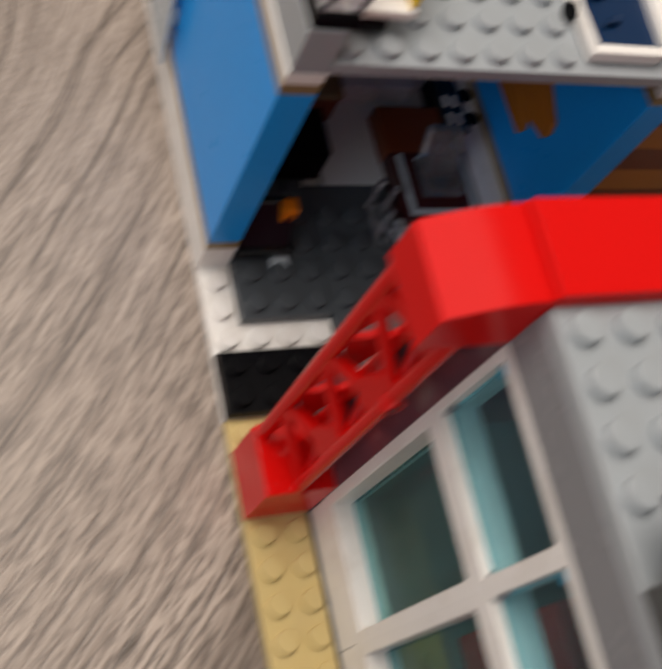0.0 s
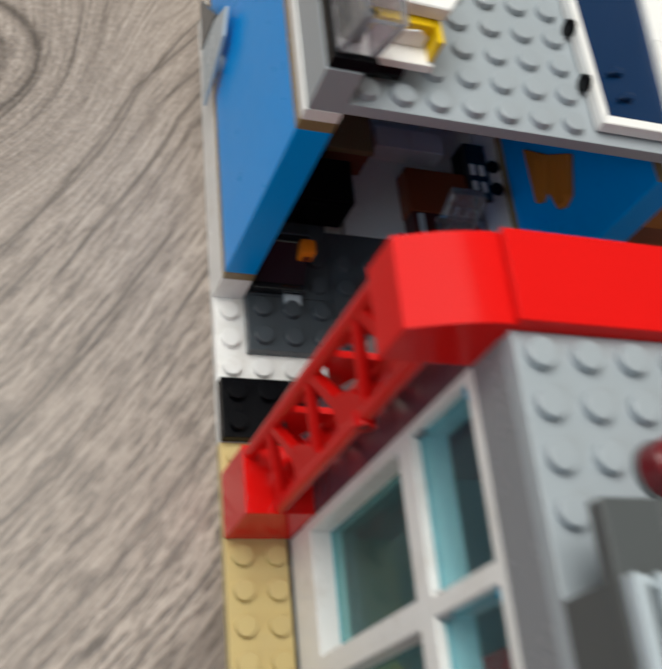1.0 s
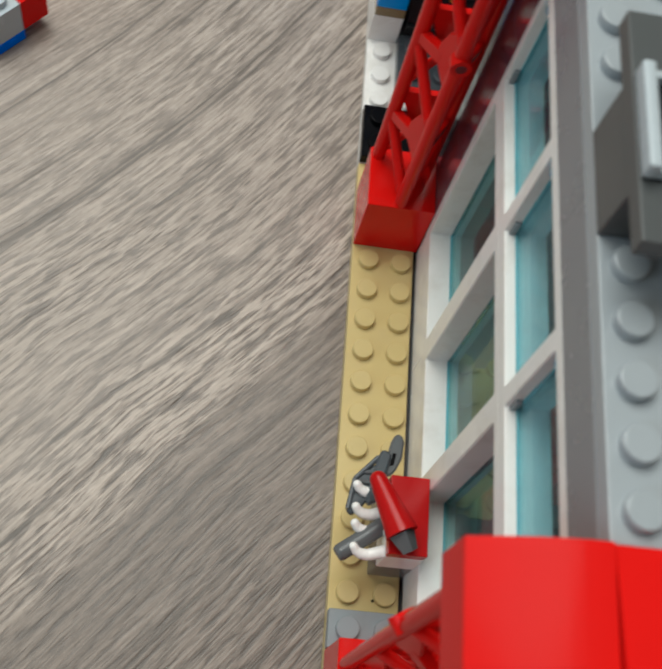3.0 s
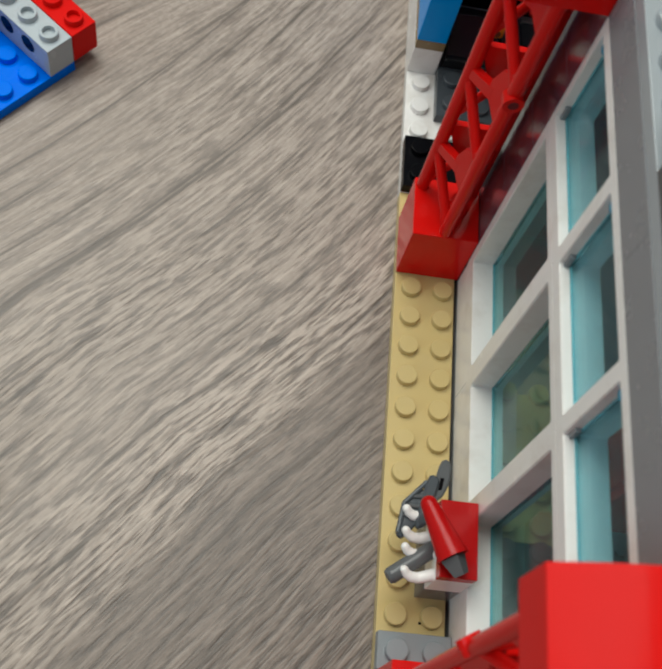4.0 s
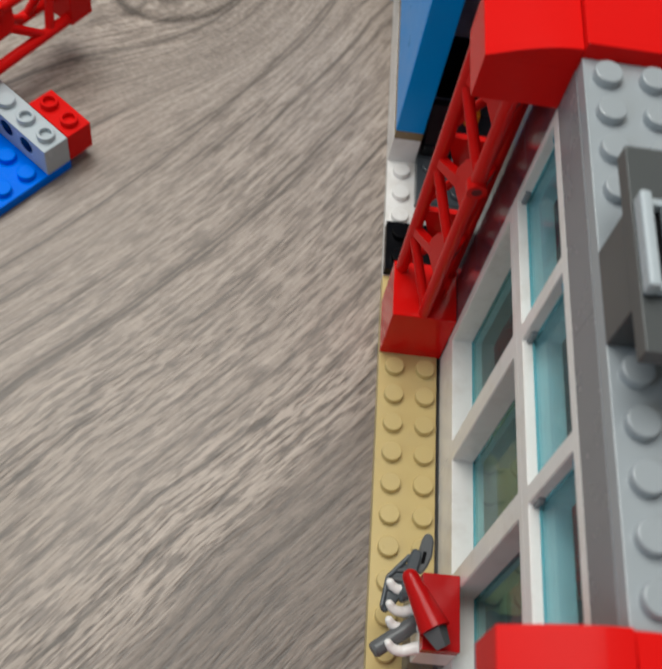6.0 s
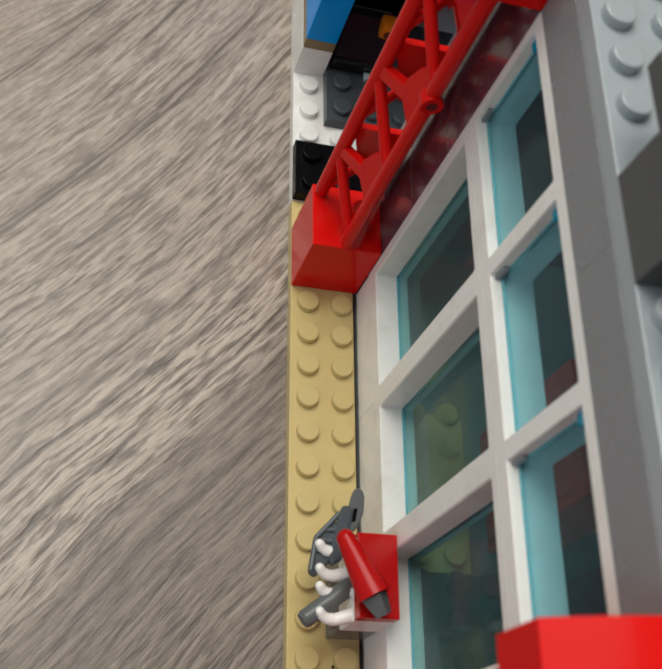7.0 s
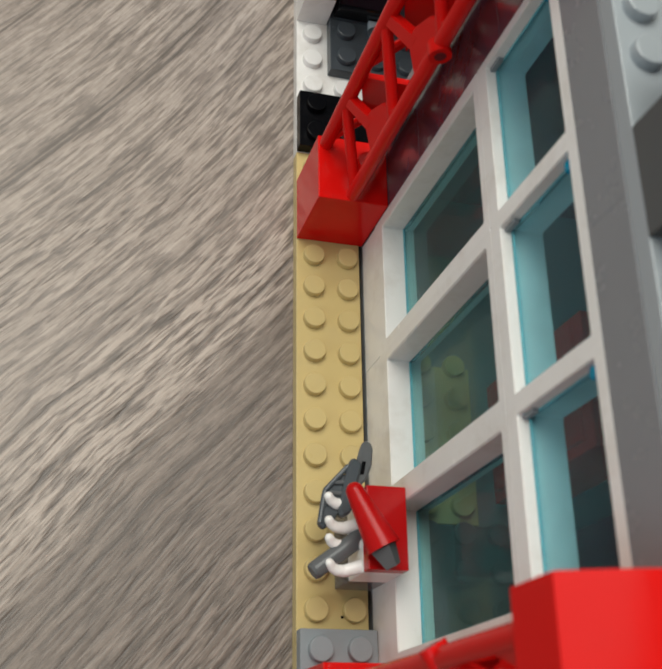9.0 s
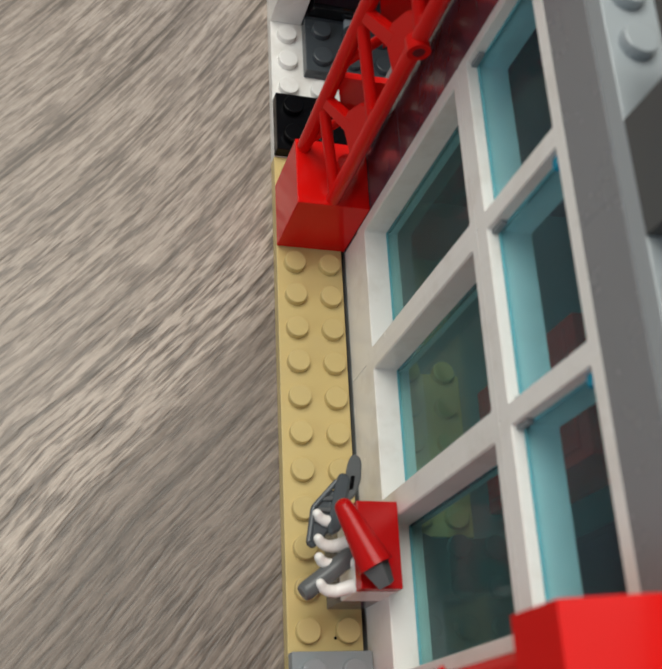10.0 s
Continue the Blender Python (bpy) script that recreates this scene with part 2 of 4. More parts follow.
DRED = plastic("dark_red_plastic", (0.15, 0.012, 0.016), 0.2)
PLUM = plastic("dark_plum_plastic", (0.15, 0.02, 0.07), 0.3)
# Light grey darkened to carry the roof's shade; deck and parapet share it.
ROOF = plastic("shaded_light_grey_plastic", (0.36, 0.39, 0.415), 0.2, gloss=0.6)
YELLOW = plastic("yellow_plastic", (0.85, 0.56, 0.005), 0.2)
ORANGE = plastic("orange_plastic", (0.85, 0.22, 0.01), 0.2)
CHROME = plastic("silver_plastic", (0.30, 0.30, 0.31), 0.15)
AQUA = clear("aqua_pane", (0.35, 0.61, 0.66), ior=1.12, through_part=0.95)
TEAL = clear("teal_pane", (0.31, 0.56, 0.555), ior=1.12, through_part=0.92)
CYAN = clear("bright_cyan_clear_plastic", (0.30, 0.72, 0.80), ior=1.2, through_part=0.6)
LUG = clear("vivid_cyan_clear_plastic", (0.0, 0.55, 0.85), ior=1.3, through_part=0.5)
CLEAR = clear("clear_plastic", (0.90, 0.89, 0.93), rough=0.03, ior=1.45, through_part=0.9)
INK = plastic("polished_black_plastic", (0.012, 0.012, 0.013), 0.12, wave=0.3, gloss=0.8)
UNIT = plastic("machine_grey_plastic", (0.085, 0.09, 0.091), 0.24)
SMOKE = clear("smoky_clear_plastic", (0.45, 0.43, 0.43), rough=0.1, ior=1.25, through_part=0.7)
WOOD = wood_floor()
WALLP = painted("wall_paint", (0.72, 0.70, 0.66))
CEILP = painted("ceiling_paint", (0.82, 0.82, 0.80))

# ---------- building helpers (millimetres) ----------


def thing(name, x, y, z, label, category, group="", turn=0.0):
    ob = new(name)
    ob.empty_display_size = 0.005
    ob.matrix_world = pose(x * MM, y * MM, z * MM, 0, 0, turn)
    return tagged(ob, label, category, group)


def part(name, bm, mat, parent=None, label="", at=(0, 0, 0)):
    """Links a bmesh, in millimetres, as one mesh object under a thing or a part."""
    bmesh.ops.scale(bm, vec=(MM, MM, MM), verts=bm.verts)
    bm.edges.index_update()
    crisp = []
    for e in bm.edges:
        if len(e.link_faces) == 2:
            small, large = sorted(f.calc_area() for f in e.link_faces)
            if large > 6 * small and e.calc_face_angle(0.0) > 0.17:
                crisp.append(e.index)
    me = bpy.data.meshes.new(name)
    bm.to_mesh(me)
    bm.free()
    for p in me.polygons:
        p.use_smooth = True
    me.set_sharp_from_angle(angle=radians(28))
    for i in crisp:
        me.edges[i].use_edge_sharp = True
    me.materials.append(mat)
    ob = new(name, me)
    if parent is not None:
        ob.parent = parent
    ob.location = [v * MM for v in at]
    if label:
        ob["label"] = label
    return ob


def add_box(bm, x0, y0, z0, x1, y1, z1, bev=0.18):
    m = Matrix.LocRotScale(((x0 + x1) / 2, (y0 + y1) / 2, (z0 + z1) / 2), None, (x1 - x0, y1 - y0, z1 - z0))
    r = bmesh.ops.create_cube(bm, size=1, matrix=m)
    if bev:
        ed = list({e for v in r["verts"] for e in v.link_edges})
        bmesh.ops.bevel(bm, geom=ed, offset=bev, segments=2, affect="EDGES", profile=0.5)
    return bm


def box(x0, y0, z0, x1, y1, z1, bev=0.18):
    return add_box(bmesh.new(), x0, y0, z0, x1, y1, z1, bev)


def add_rod(bm, a, b, r0, r1=None, seg=14):
    a, b = Vector(a), Vector(b)
    q = (b - a).to_track_quat("Z", "Y")
    m = Matrix.Translation((a + b) / 2) @ q.to_matrix().to_4x4()
    bmesh.ops.create_cone(bm, cap_ends=True, segments=seg, radius1=r0, radius2=r0 if r1 is None else r1, depth=(b - a).length, matrix=m)
    return bm


def rod(a, b, r0, r1=None, seg=14):
    return add_rod(bmesh.new(), a, b, r0, r1, seg)


def prism(points, z0, z1, axis="z", bev=0.15):
    """A solid with the given outline, pushed along an axis."""
    bm = bmesh.new()
    put = {"z": lambda a, b, c: (a, b, c), "y": lambda a, b, c: (a, c, b), "x": lambda a, b, c: (c, a, b)}[axis]
    lo = [bm.verts.new(put(a, b, z0)) for a, b in points]
    hi = [bm.verts.new(put(a, b, z1)) for a, b in points]
    n = len(points)
    bm.faces.new(lo)
    bm.faces.new(hi)
    for i in range(n):
        bm.faces.new((lo[i], lo[(i + 1) % n], hi[(i + 1) % n], hi[i]))
    bmesh.ops.recalc_face_normals(bm, faces=bm.faces)
    if bev:
        bmesh.ops.bevel(bm, geom=list(bm.edges), offset=bev, segments=1, affect="EDGES")
    return bm


STUDS = {}


def stud_mesh(mat, hollow=False):
    key = (mat.name, hollow)
    if key not in STUDS:
        bm = bmesh.new()
        prof = [(2.45, 0.0), (2.45, 1.45), (2.38, 1.63), (2.2, 1.72)]
        if hollow:
            prof += [(1.7, 1.72), (1.6, 1.6), (1.6, 0.3)]
        seg, rings = 26, []
        for r, z in prof:
            rings.append([bm.verts.new((r * math.cos(2 * math.pi * k / seg), r * math.sin(2 * math.pi * k / seg), z)) for k in range(seg)])
        for a, b in zip(rings, rings[1:]):
            for k in range(seg):
                bm.faces.new((a[k], a[(k + 1) % seg], b[(k + 1) % seg], b[k]))
        bm.faces.new(rings[-1])
        bmesh.ops.scale(bm, vec=(MM, MM, MM), verts=bm.verts)
        me = bpy.data.meshes.new("stud")
        bm.to_mesh(me)
        bm.free()
        for p in me.polygons:
            p.use_smooth = True
        me.set_sharp_from_angle(angle=radians(25))
        me.materials.append(mat)
        STUDS[key] = me
    return STUDS[key]


def studs(parent, mat, xs, ys, z, skip=(), hollow=False):
    for x in xs:
        for y in ys:
            if (x, y) in skip:
                continue
            ob = new("stud", stud_mesh(mat, hollow))
            ob.parent = parent
            ob.location = (x * MM, y * MM, (z - 0.03) * MM)


def span(a, b, step=8):
    return [a + step * i for i in range(int(round((b - a) / step)) + 1)]


def plate(name, x0, y0, z0, x1, y1, z1, mat, label, category="toy plate", on=(), skip=(), group=""):
    """A toy brick or plate as a thing of its own, with studs at the given columns and rows."""
    t = thing(name, x0, y0, z0, label, category, group)
    g = 0.07
    body = part("body", box(g, g, 0, x1 - x0 - g, y1 - y0 - g, z1 - z0 - 0.02), mat, t)
    if on:
        studs(t, mat, [x - x0 for x in on[0]], [y - y0 for y in on[1]], z1 - z0, [(a - x0, b - y0) for a, b in skip])
    return t

# ---------- the room ----------


def slab(name, x0, y0, z0, x1, y1, z1, mat, label, category):
    bm = bmesh.new()
    add_box(bm, x0, y0, z0, x1, y1, z1, 0)
    me = bpy.data.meshes.new(name)
    bm.to_mesh(me)
    bm.free()
    me.materials.append(mat)
    return tagged(new(name, me), label, category, kind="structure")


slab("floor", -2.6, -2.6, -0.02, 2.6, 2.6, 0.0, WOOD, "grey-brown oak laminate floor with streaky embossed grain", "floor")
slab("ceiling", -2.6, -2.6, 2.42, 2.6, 2.6, 2.5, CEILP, "plain white ceiling", "ceiling")
slab("wall_east", 2.5, -2.6, 0.0, 2.6, 2.6, 2.42, WALLP, "plain pale wall", "wall")
slab("wall_north", -2.5, 2.5, 0.0, 2.5, 2.6, 2.42, WALLP, "plain pale wall", "wall")
slab("wall_south", -2.5, -2.6, 0.0, 2.5, -2.5, 2.42, WALLP, "plain pale wall", "wall")
# Unseen west wall; its opening is placed to suit the added side light.
ww = slab("wall_west", -2.6, -2.6, 0.0, -2.5, 2.6, 0.85, WALLP, "unseen pale wall with an opening added for the side light", "wall")
for y0, y1, z0, z1 in ((-2.6, 2.6, 2.05, 2.42), (-2.6, -2.05, 0.85, 2.05), (-0.55, 2.6, 0.85, 2.05)):
    bm = bmesh.new()
    add_box(bm, -2.6, y0, z0, -2.5, y1, z1, 0)
    me = bpy.data.meshes.new("wall_piece")
    bm.to_mesh(me)
    bm.free()
    me.materials.append(WALLP)
    new("wall_piece", me).parent = ww

# ---------- front building: base ----------
plate("tan_plate", 0, -112, 0, 15.3, 24, 3.2, TAN, "tan studded toy plate running along the foot of the windows",
      on=(span(4, 12), span(-84, -4) + [20]), skip=[(12, -68), (12, -76)])
plate("grey_plate", 0, -96, 3.2, 16, -88, 6.4, MGREY, "stone-grey two-stud plate on the end of the tan plate", on=((4, 12), (-92,)))
plate("white_plate", 0, 24, 0, 96, 160, 3.2, WHITE, "white studded base plate under the rear building",
      on=(span(4, 28), (44, 52, 60)), skip=[(x, y) for x in (12, 20, 28) for y in (52, 60)])
plate("black_plate", 0, 24, 3.2, 32, 40, 6.4, BLACK, "black two-by-four plate lying on the white base", on=(span(4, 28), (28, 36)))
plate("dark_grey_plate", 8, 48, 3.2, 32, 64, 6.4, DGREY, "dark grey studded plate at the rear building's open front", on=((12, 20, 28), (52, 60)))
plate("dark_grey_plate", 32, 40, 3.2, 80, 85.9, 6.4, DGREY, "dark grey studded plate inside the open room", on=(span(36, 76), (44, 52, 60, 68, 76)))
plate("dark_grey_plate", 8, 64, 3.2, 32, 112, 6.4, DGREY, "dark grey studded plate inside the open room", on=((12, 20, 28), (68, 76, 84)))
plate("grey_floor_plate", 16, -104, 0, 110, 24, 3.2, MGREY, "stone-grey floor plate inside the windowed building")
plate("tan_plate", 24, -66, 3.2, 40, -30, 6.4, TAN, "tan studded plate on the floor behind the windows", on=((28, 36), span(-62, -34)))
plate("dark_grey_plate", 24, -96, 3.2, 56, -66, 6.4, DGREY, "dark grey studded plate behind the windows", on=(span(28, 52), span(-92, -70)))

# ---------- front building: window wall ----------
for k in range(3):
    y = -32 * k
    plate("white_brick", 16, y - 32, 3.2, 24, y, 12.8, WHITE, "white four-stud brick under the tall window", "toy brick", group="white bricks under the windows")


def ring(x0, x1, y0, y1, z0, z1, side, low, top, bev=0.25):
    """A rectangular window frame, in one piece, standing across x."""
    bm = bmesh.new()
    out = [(y0, z0), (y1, z0), (y1, z1), (y0, z1)]
    inn = [(y0 + side, z0 + low), (y1 - side, z0 + low), (y1 - side, z1 - top), (y0 + side, z1 - top)]
    vs = [[bm.verts.new((x, a, b)) for a, b in p] for x in (x0, x1) for p in (out, inn)]
    for i in range(4):
        j = (i + 1) % 4
        bm.faces.new((vs[0][i], vs[0][j], vs[1][j], vs[1][i]))
        bm.faces.new((vs[2][i], vs[2][j], vs[3][j], vs[3][i]))
        bm.faces.new((vs[0][i], vs[0][j], vs[2][j], vs[2][i]))
        bm.faces.new((vs[1][i], vs[1][j], vs[3][j], vs[3][i]))
    bmesh.ops.recalc_face_normals(bm, faces=bm.faces)
    soft_edges = [e for e in bm.edges if not all(min(abs(v.co.y - y0), abs(v.co.y - y1)) < 0.01 for v in e.verts)]
    bmesh.ops.bevel(bm, geom=soft_edges, offset=bev, segments=2, affect="EDGES")
    return bm


def tall_window(y):
    t = thing("tall_window", 16, y - 32, 12.8, "tall white toy window frame with a pale aqua pane", "toy window", "tall windows")
    g = 0.004
    part("frame", ring(0, 8, g, 32 - g, 0, 57.48, 2.5, 5.0, 2.2, 0.2), WHITE, t)
    p = part("pane", box(5.3, 2.55, 5.05, 6.3, 29.45, 55.2, 0.0), TEAL, t, "pale aqua transparent pane")
    p.visible_shadow = False
    part("rim", box(4.8, 2.55, 5.05, 5.28, 29.45, 5.5, 0.1), CYAN, p, "bright cyan pane edge")
    part("rim", box(4.9, 29.0, 5.55, 5.28, 29.45, 55.2, 0.08), AQUA, p)
    return t


def low_window(y):
    t = thing("low_window", 16, y - 32, 70.4, "wide white toy window frame with hinge notches and a pale aqua pane", "toy window", "upper windows")
    g = 0.004
    f = part("frame", ring(0, 8, g, 32 - g, 0, 28.78, 1.65, 3.5, 2.6, 0.14), WHITE, t)
    p = part("pane", box(2.3, 1.7, 3.55, 3.2, 30.3, 26.1, 0.0), AQUA, t, "pale aqua transparent pane")
    p.visible_shadow = False
    part("rim", box(1.8, 1.7, 3.55, 2.28, 30.3, 4.1, 0.1), CYAN, p, "bright cyan pane edge")
    part("rim", box(1.9, 29.85, 4.1, 2.28, 30.3, 26.1, 0.08), CYAN, p, "bright cyan pane edge")
    # Solid grey bars show the shade of the hinge notches, which aren't cut.
    part("hinge_notch", box(0.8, 29.55, 3.52, 1.8, 30.33, 6.9, 0.1), MGREY, f)
    part("hinge_notch", box(0.9, 1.68, 3.52, 1.75, 2.4, 5.0, 0.1), MGREY, f)
    part("latch", box(0.7, 28.3, 23.2, 2.28, 30.3, 26.1, 0.55), LUG, p, "vivid cyan moulded lug")
    part("rim", box(1.85, 1.7, 25.5, 2.28, 28.2, 26.1, 0.1), CYAN, p, "bright cyan pane edge")
    return t


for k in range(3):
    tall_window(-32 * k)
    low_window(-32 * k)

# dark red side wall beside the windows
w = thing("side_wall", 16, 0, 3.2, "glossy maroon wall panel beside the windows", "toy wall")
for k in range(5):
    part("brick", box(0.05, 0.07, 19.2 * k, 8, 23.9, 19.2 * (k + 1) - 0.03, 0.12), MAROON, w)
w = thing("side_wall", 16, -104, 3.2, "glossy maroon wall panel beside the last window", "toy wall")
for k in range(5):
    part("brick", box(0.05, 0.07, 19.2 * k, 8, 7.9, 19.2 * (k + 1) - 0.03, 0.12), MAROON, w)
w = thing("corner_post", 15.0, -112, 22.4, "smooth red corner post beside the last window", "toy wall")
part("panel", box(0, 0.05, 0, 1.04, 15.9, 76.7, 0.15), RED, w)
# plain closing walls
w = thing("rear_wall", 102, -104, 3.2, "plain stone-grey wall closing the windowed building", "toy wall")
part("panel", box(0, 0, 0, 8, 128, 96, 0.2), MGREY, w)
w = thing("end_wall", 24, 16, 3.2, "plain dark plum end wall of the windowed building", "toy wall")
part("panel", box(0, 0, 0, 78, 8, 96, 0.2), PLUM, w)
w = thing("end_wall", 24, -104, 3.2, "plain stone-grey end wall of the windowed building", "toy wall")
part("panel", box(0, 0, 0, 78, 8, 96, 0.2), MGREY, w)
# dim things behind the panes
w = thing("cabinet", 44, -61, 6.4, "red block cabinet standing behind the windows", "toy cabinet")
part("body", box(0, 0, 0, 14, 27, 43, 0.3), RED, w)
part("door", box(-1, 2, 3, 0, 13.3, 40, 0.2), RED, w)
part("door", box(-1, 13.7, 3, 0, 25, 40, 0.2), RED, w)
w = thing("cabinet", 62, -92, 6.4, "dark plum block cabinet standing behind the windows", "toy cabinet")
part("body", box(0, 0, 0, 18, 26, 60, 0.3), PLUM, w)
part("door", box(-1, 2, 4, 0, 24, 40, 0.2), PLUM, w)

# ---------- roof ----------
re_ = thing("roof_edge", 16, -96, 99.2, "long grey brick course under the roof plate", "toy wall")
for y0, y1 in ((0.05, 48.0), (48.0, 95.95)):
    part("brick", box(0.02, y0, 0, 8, y1, 9.6, 0.07), FGREY, re_)
plate("roof_slab", 16.05, -96, 108.85, 110, 0, 112, ROOF, "light grey studded roof plate", "toy roof",
           on=(span(20, 52), span(-92, -4)), skip=[(x, y) for x in span(20, 52) for y in span(-52, -36)] + [(x, y) for x in (36, 44) for y in (-60, -28)] + [(28, -28), (52, -28), (36, -20), (44, -20), (52, -20), (44, -12), (52, -12), (52, -4)])
u = plate("roof_underside", 24, -104, 99.2, 110, 16, 108.7, DGREY, "dark grey underside of the roof", "toy roof")


def beam_end(y0, y1, name_label):
    """The rounded red end of a roof beam, over a lattice tower."""
    t = thing("roof_beam_end", 0, y0, 99.2, name_label, "toy roof beam", "red roof beam ends")
    part("brick", box(0.05, 0.05, 0, 15.95, y1 - y0 - 0.05, 9.6, 0.04), RED, t)
    pts = [(0.05, 9.6)]
    n = 9
    for i in range(n + 1):
        a = i / n
        pts.append((0.05 + 15.9 * a, 10.2 + 4.3 * math.sin(a * math.pi / 2)))
    pts += [(15.95, 9.6)]
    part("curved_slope", prism(pts, 0.05, y1 - y0 - 0.05, "y", 0.05), RED, t)
    return t


beam_end(0, 16, "red curved end brick of the roof beam, on the lattice tower")
beam_end(-112, -96, "red curved end brick of the near roof beam")


def beam(y0, y1, x1, z0):
    t = thing("roof_beam", 16, y0, z0, "smooth glossy red tile strip along the roof edge", "toy roof beam", "red roof beams")
    part("tile", box(0.1, 0.05, 0, 31.95, y1 - y0 - 0.05, 115.2 - z0, 0.2), RED, t)
    part("tile", box(32.05, 0.05, 0, x1 - 16, y1 - y0 - 8.05, 115.0 - z0, 0.2), RED, t)
    return t


beam(0, 16, 96, 99.2)
nb = thing("roof_beam", 16, -112, 112, "smooth glossy red sloped strip along the near roof edge", "toy roof beam", "red roof beams")
part("slope", prism([(0.05, 0), (15.9, 0), (15.9, 0.9), (0.05, 3.2)], 0.25, 79, "x", 0.15), RED, nb)
under = thing("roof_beam_core", 16.2, -112, 99.2, "red brick core under the near roof beam", "toy roof beam")
part("body", box(0, 0.1, 0, 79, 15.9, 12.7, 0.2), RED, under)


def grille(x, y, z, label, turn=0):
    """A one-by-two toy grille: two end bars and slats over a slotted bed."""
    t = thing("grille_tile", x, y, z, label, "toy grille", turn=turn)
    part("bed", box(0.1, 0.1, 0, 15.9, 7.9, 1.0, 0.1), LGREY, t)
    for k in range(3):
        part("slat", box(0.1, 0.15 + 3.2 * k, 1.0, 15.9, 1.45 + 3.2 * k, 3.1, 0.12), WHITE, t)
    for xx in (0.1, 14.9):
        part("rim", box(xx, 0.2, 1.0, xx + 1.0, 7.8, 2.7, 0.1), WHITE, t)
    return t


grille(48.1, 8.1, 112, "white slotted grille tile set beside the red tile strip")
grille(64.2, 8.1, 112, "white slotted grille tile set beside the red tile strip")
bb = thing("beam_core", 48.1, 8, 99.2, "red brick under the grille tiles", "toy brick")
part("body", box(0.1, 0.05, 0, 47.8, 8, 12.78, 0.15), RED, bb)


def slab_tri(bm, p, thick):
    """A flat three-cornered web of the given thickness."""
    a, b, c = (Vector(q) for q in p)
    n = (b - a).cross(c - a).normalized() * (thick / 2)
    f = [bm.verts.new(q + n) for q in (a, b, c)]
    g = [bm.verts.new(q - n) for q in (a, b, c)]
    bm.faces.new(f)
    bm.faces.new(g[::-1])
    for i in range(3):
        j = (i + 1) % 3
        bm.faces.new((f[i], g[i], g[j], f[j]))
    return bm


def slab_poly(p, thick):
    """A flat many-cornered web of the given thickness, with softened edges."""
    bm = bmesh.new()
    p = [Vector(q) for q in p]
    n = (p[1] - p[0]).cross(p[2] - p[0]).normalized() * (thick / 2)
    f = [bm.verts.new(q + n) for q in p]
    g = [bm.verts.new(q - n) for q in p]
    bm.faces.new(f)
    bm.faces.new(g[::-1])
    for i in range(len(p)):
        j = (i + 1) % len(p)
        bm.faces.new((f[i], g[i], g[j], f[j]))
    bmesh.ops.recalc_face_normals(bm, faces=bm.faces)
    bmesh.ops.bevel(bm, geom=list(bm.edges), offset=0.25, segments=2, affect="EDGES")
    return bm


def lattice(parent, z0, z1, L, A, R, facing):
    """A three-cornered open lattice column between two heights."""
    mid = ((L[0] + R[0]) / 2, (L[1] + R[1]) / 2)
    at = lambda c, z: (c[0], c[1], z)
    for c, nm in ((L, "chord"), (A, "chord"), (R, "chord")):
        part(nm, rod(at(c, z0 - 0.5), at(c, z1 + 0.3), 1.55, seg=18), GLOSSRED, parent)
    step = (z1 - z0) / 3
    for side, reach in ((L, 0.46), (R, 0.34)):
        for k in range(3):
            za = z0 + step * k
            part("diagonal", rod(at(A, za + 1.5), at(side, za + 0.60 * step), 1.2), GLOSSRED, parent)
            a, s = Vector(at(A, 0)), Vector(at(side, 0))
            up = lambda f, h: a.lerp(s, f) + Vector((0, 0, min(za + h * step, z1)))
            part("strut", slab_poly((up(reach * 0.7, 0.73), up(reach * 0.7, 0.88), up(1.0, 0.72), up(1.0, 0.60)), 2.0), GLOSSRED, parent)
            part("gusset", slab_poly((up(0.0, 0.60), up(reach, 0.76), up(reach, 0.90), up(reach * 0.72, 1.10), up(0.0, 1.25)), 1.9), GLOSSRED, parent)
    for k in range(3):
        za = z0 + step * k
        bm = slab_tri(bmesh.new(), (at(L, za + step * 0.98), at(R, za + step * 0.98), (mid[0], mid[1], za + 0.36 * step)), 1.4)
        bmesh.ops.recalc_face_normals(bm, faces=bm.faces)
        part("rear_web", bm, GLOSSRED, parent)
        for c in (L, R):
            part("rear_diagonal", rod(at(c, za + 2), (mid[0], mid[1], za + 0.5 * step), 1.0), GLOSSRED, parent)
    # pin hole boss on the front chord
    bm = bmesh.new()
    z = z0 + step * 2 - 0.5
    fx, fy = facing
    put = lambda d: (A[0] + fx * d, A[1] + fy * d, z)
    add_rod(bm, put(-0.8), put(2.0), 2.1, seg=20)
    part("boss", bm, GLOSSRED, parent)
    # Dark red disc paints the shade inside the pin hole; nothing is cut.
    part("pin_hole", rod(put(1.2), put(2.05), 1.1, seg=16), DRED, parent)


def tower(y, label, corners, facing):
    t = thing("lattice_tower", 0, y, 3.2, label, "toy tower", "red lattice towers")
    part("base_brick", box(0.07, 0.07, 0, 15.93, 15.93, 19.2, 0.2), GLOSSRED, t)
    lattice(t, 19.2, 95.9, *corners, facing)
    part("socket", rod((10.5, 8.5, 19.0), (10.5, 8.5, 23.0), 2.4, seg=20), GLOSSRED, t)
    return t


tower(0, "red open lattice tower on a brick base beside the windows", ((1.9, 14.0), (7.8, 1.7), (14.0, 14.0)), (0.07, -1))
tower(-112, "red open lattice tower on a brick base beside the last window", ((14.0, 13.2), (1.8, 11.2), (11.6, 1.8)), (-0.5, 0.85))

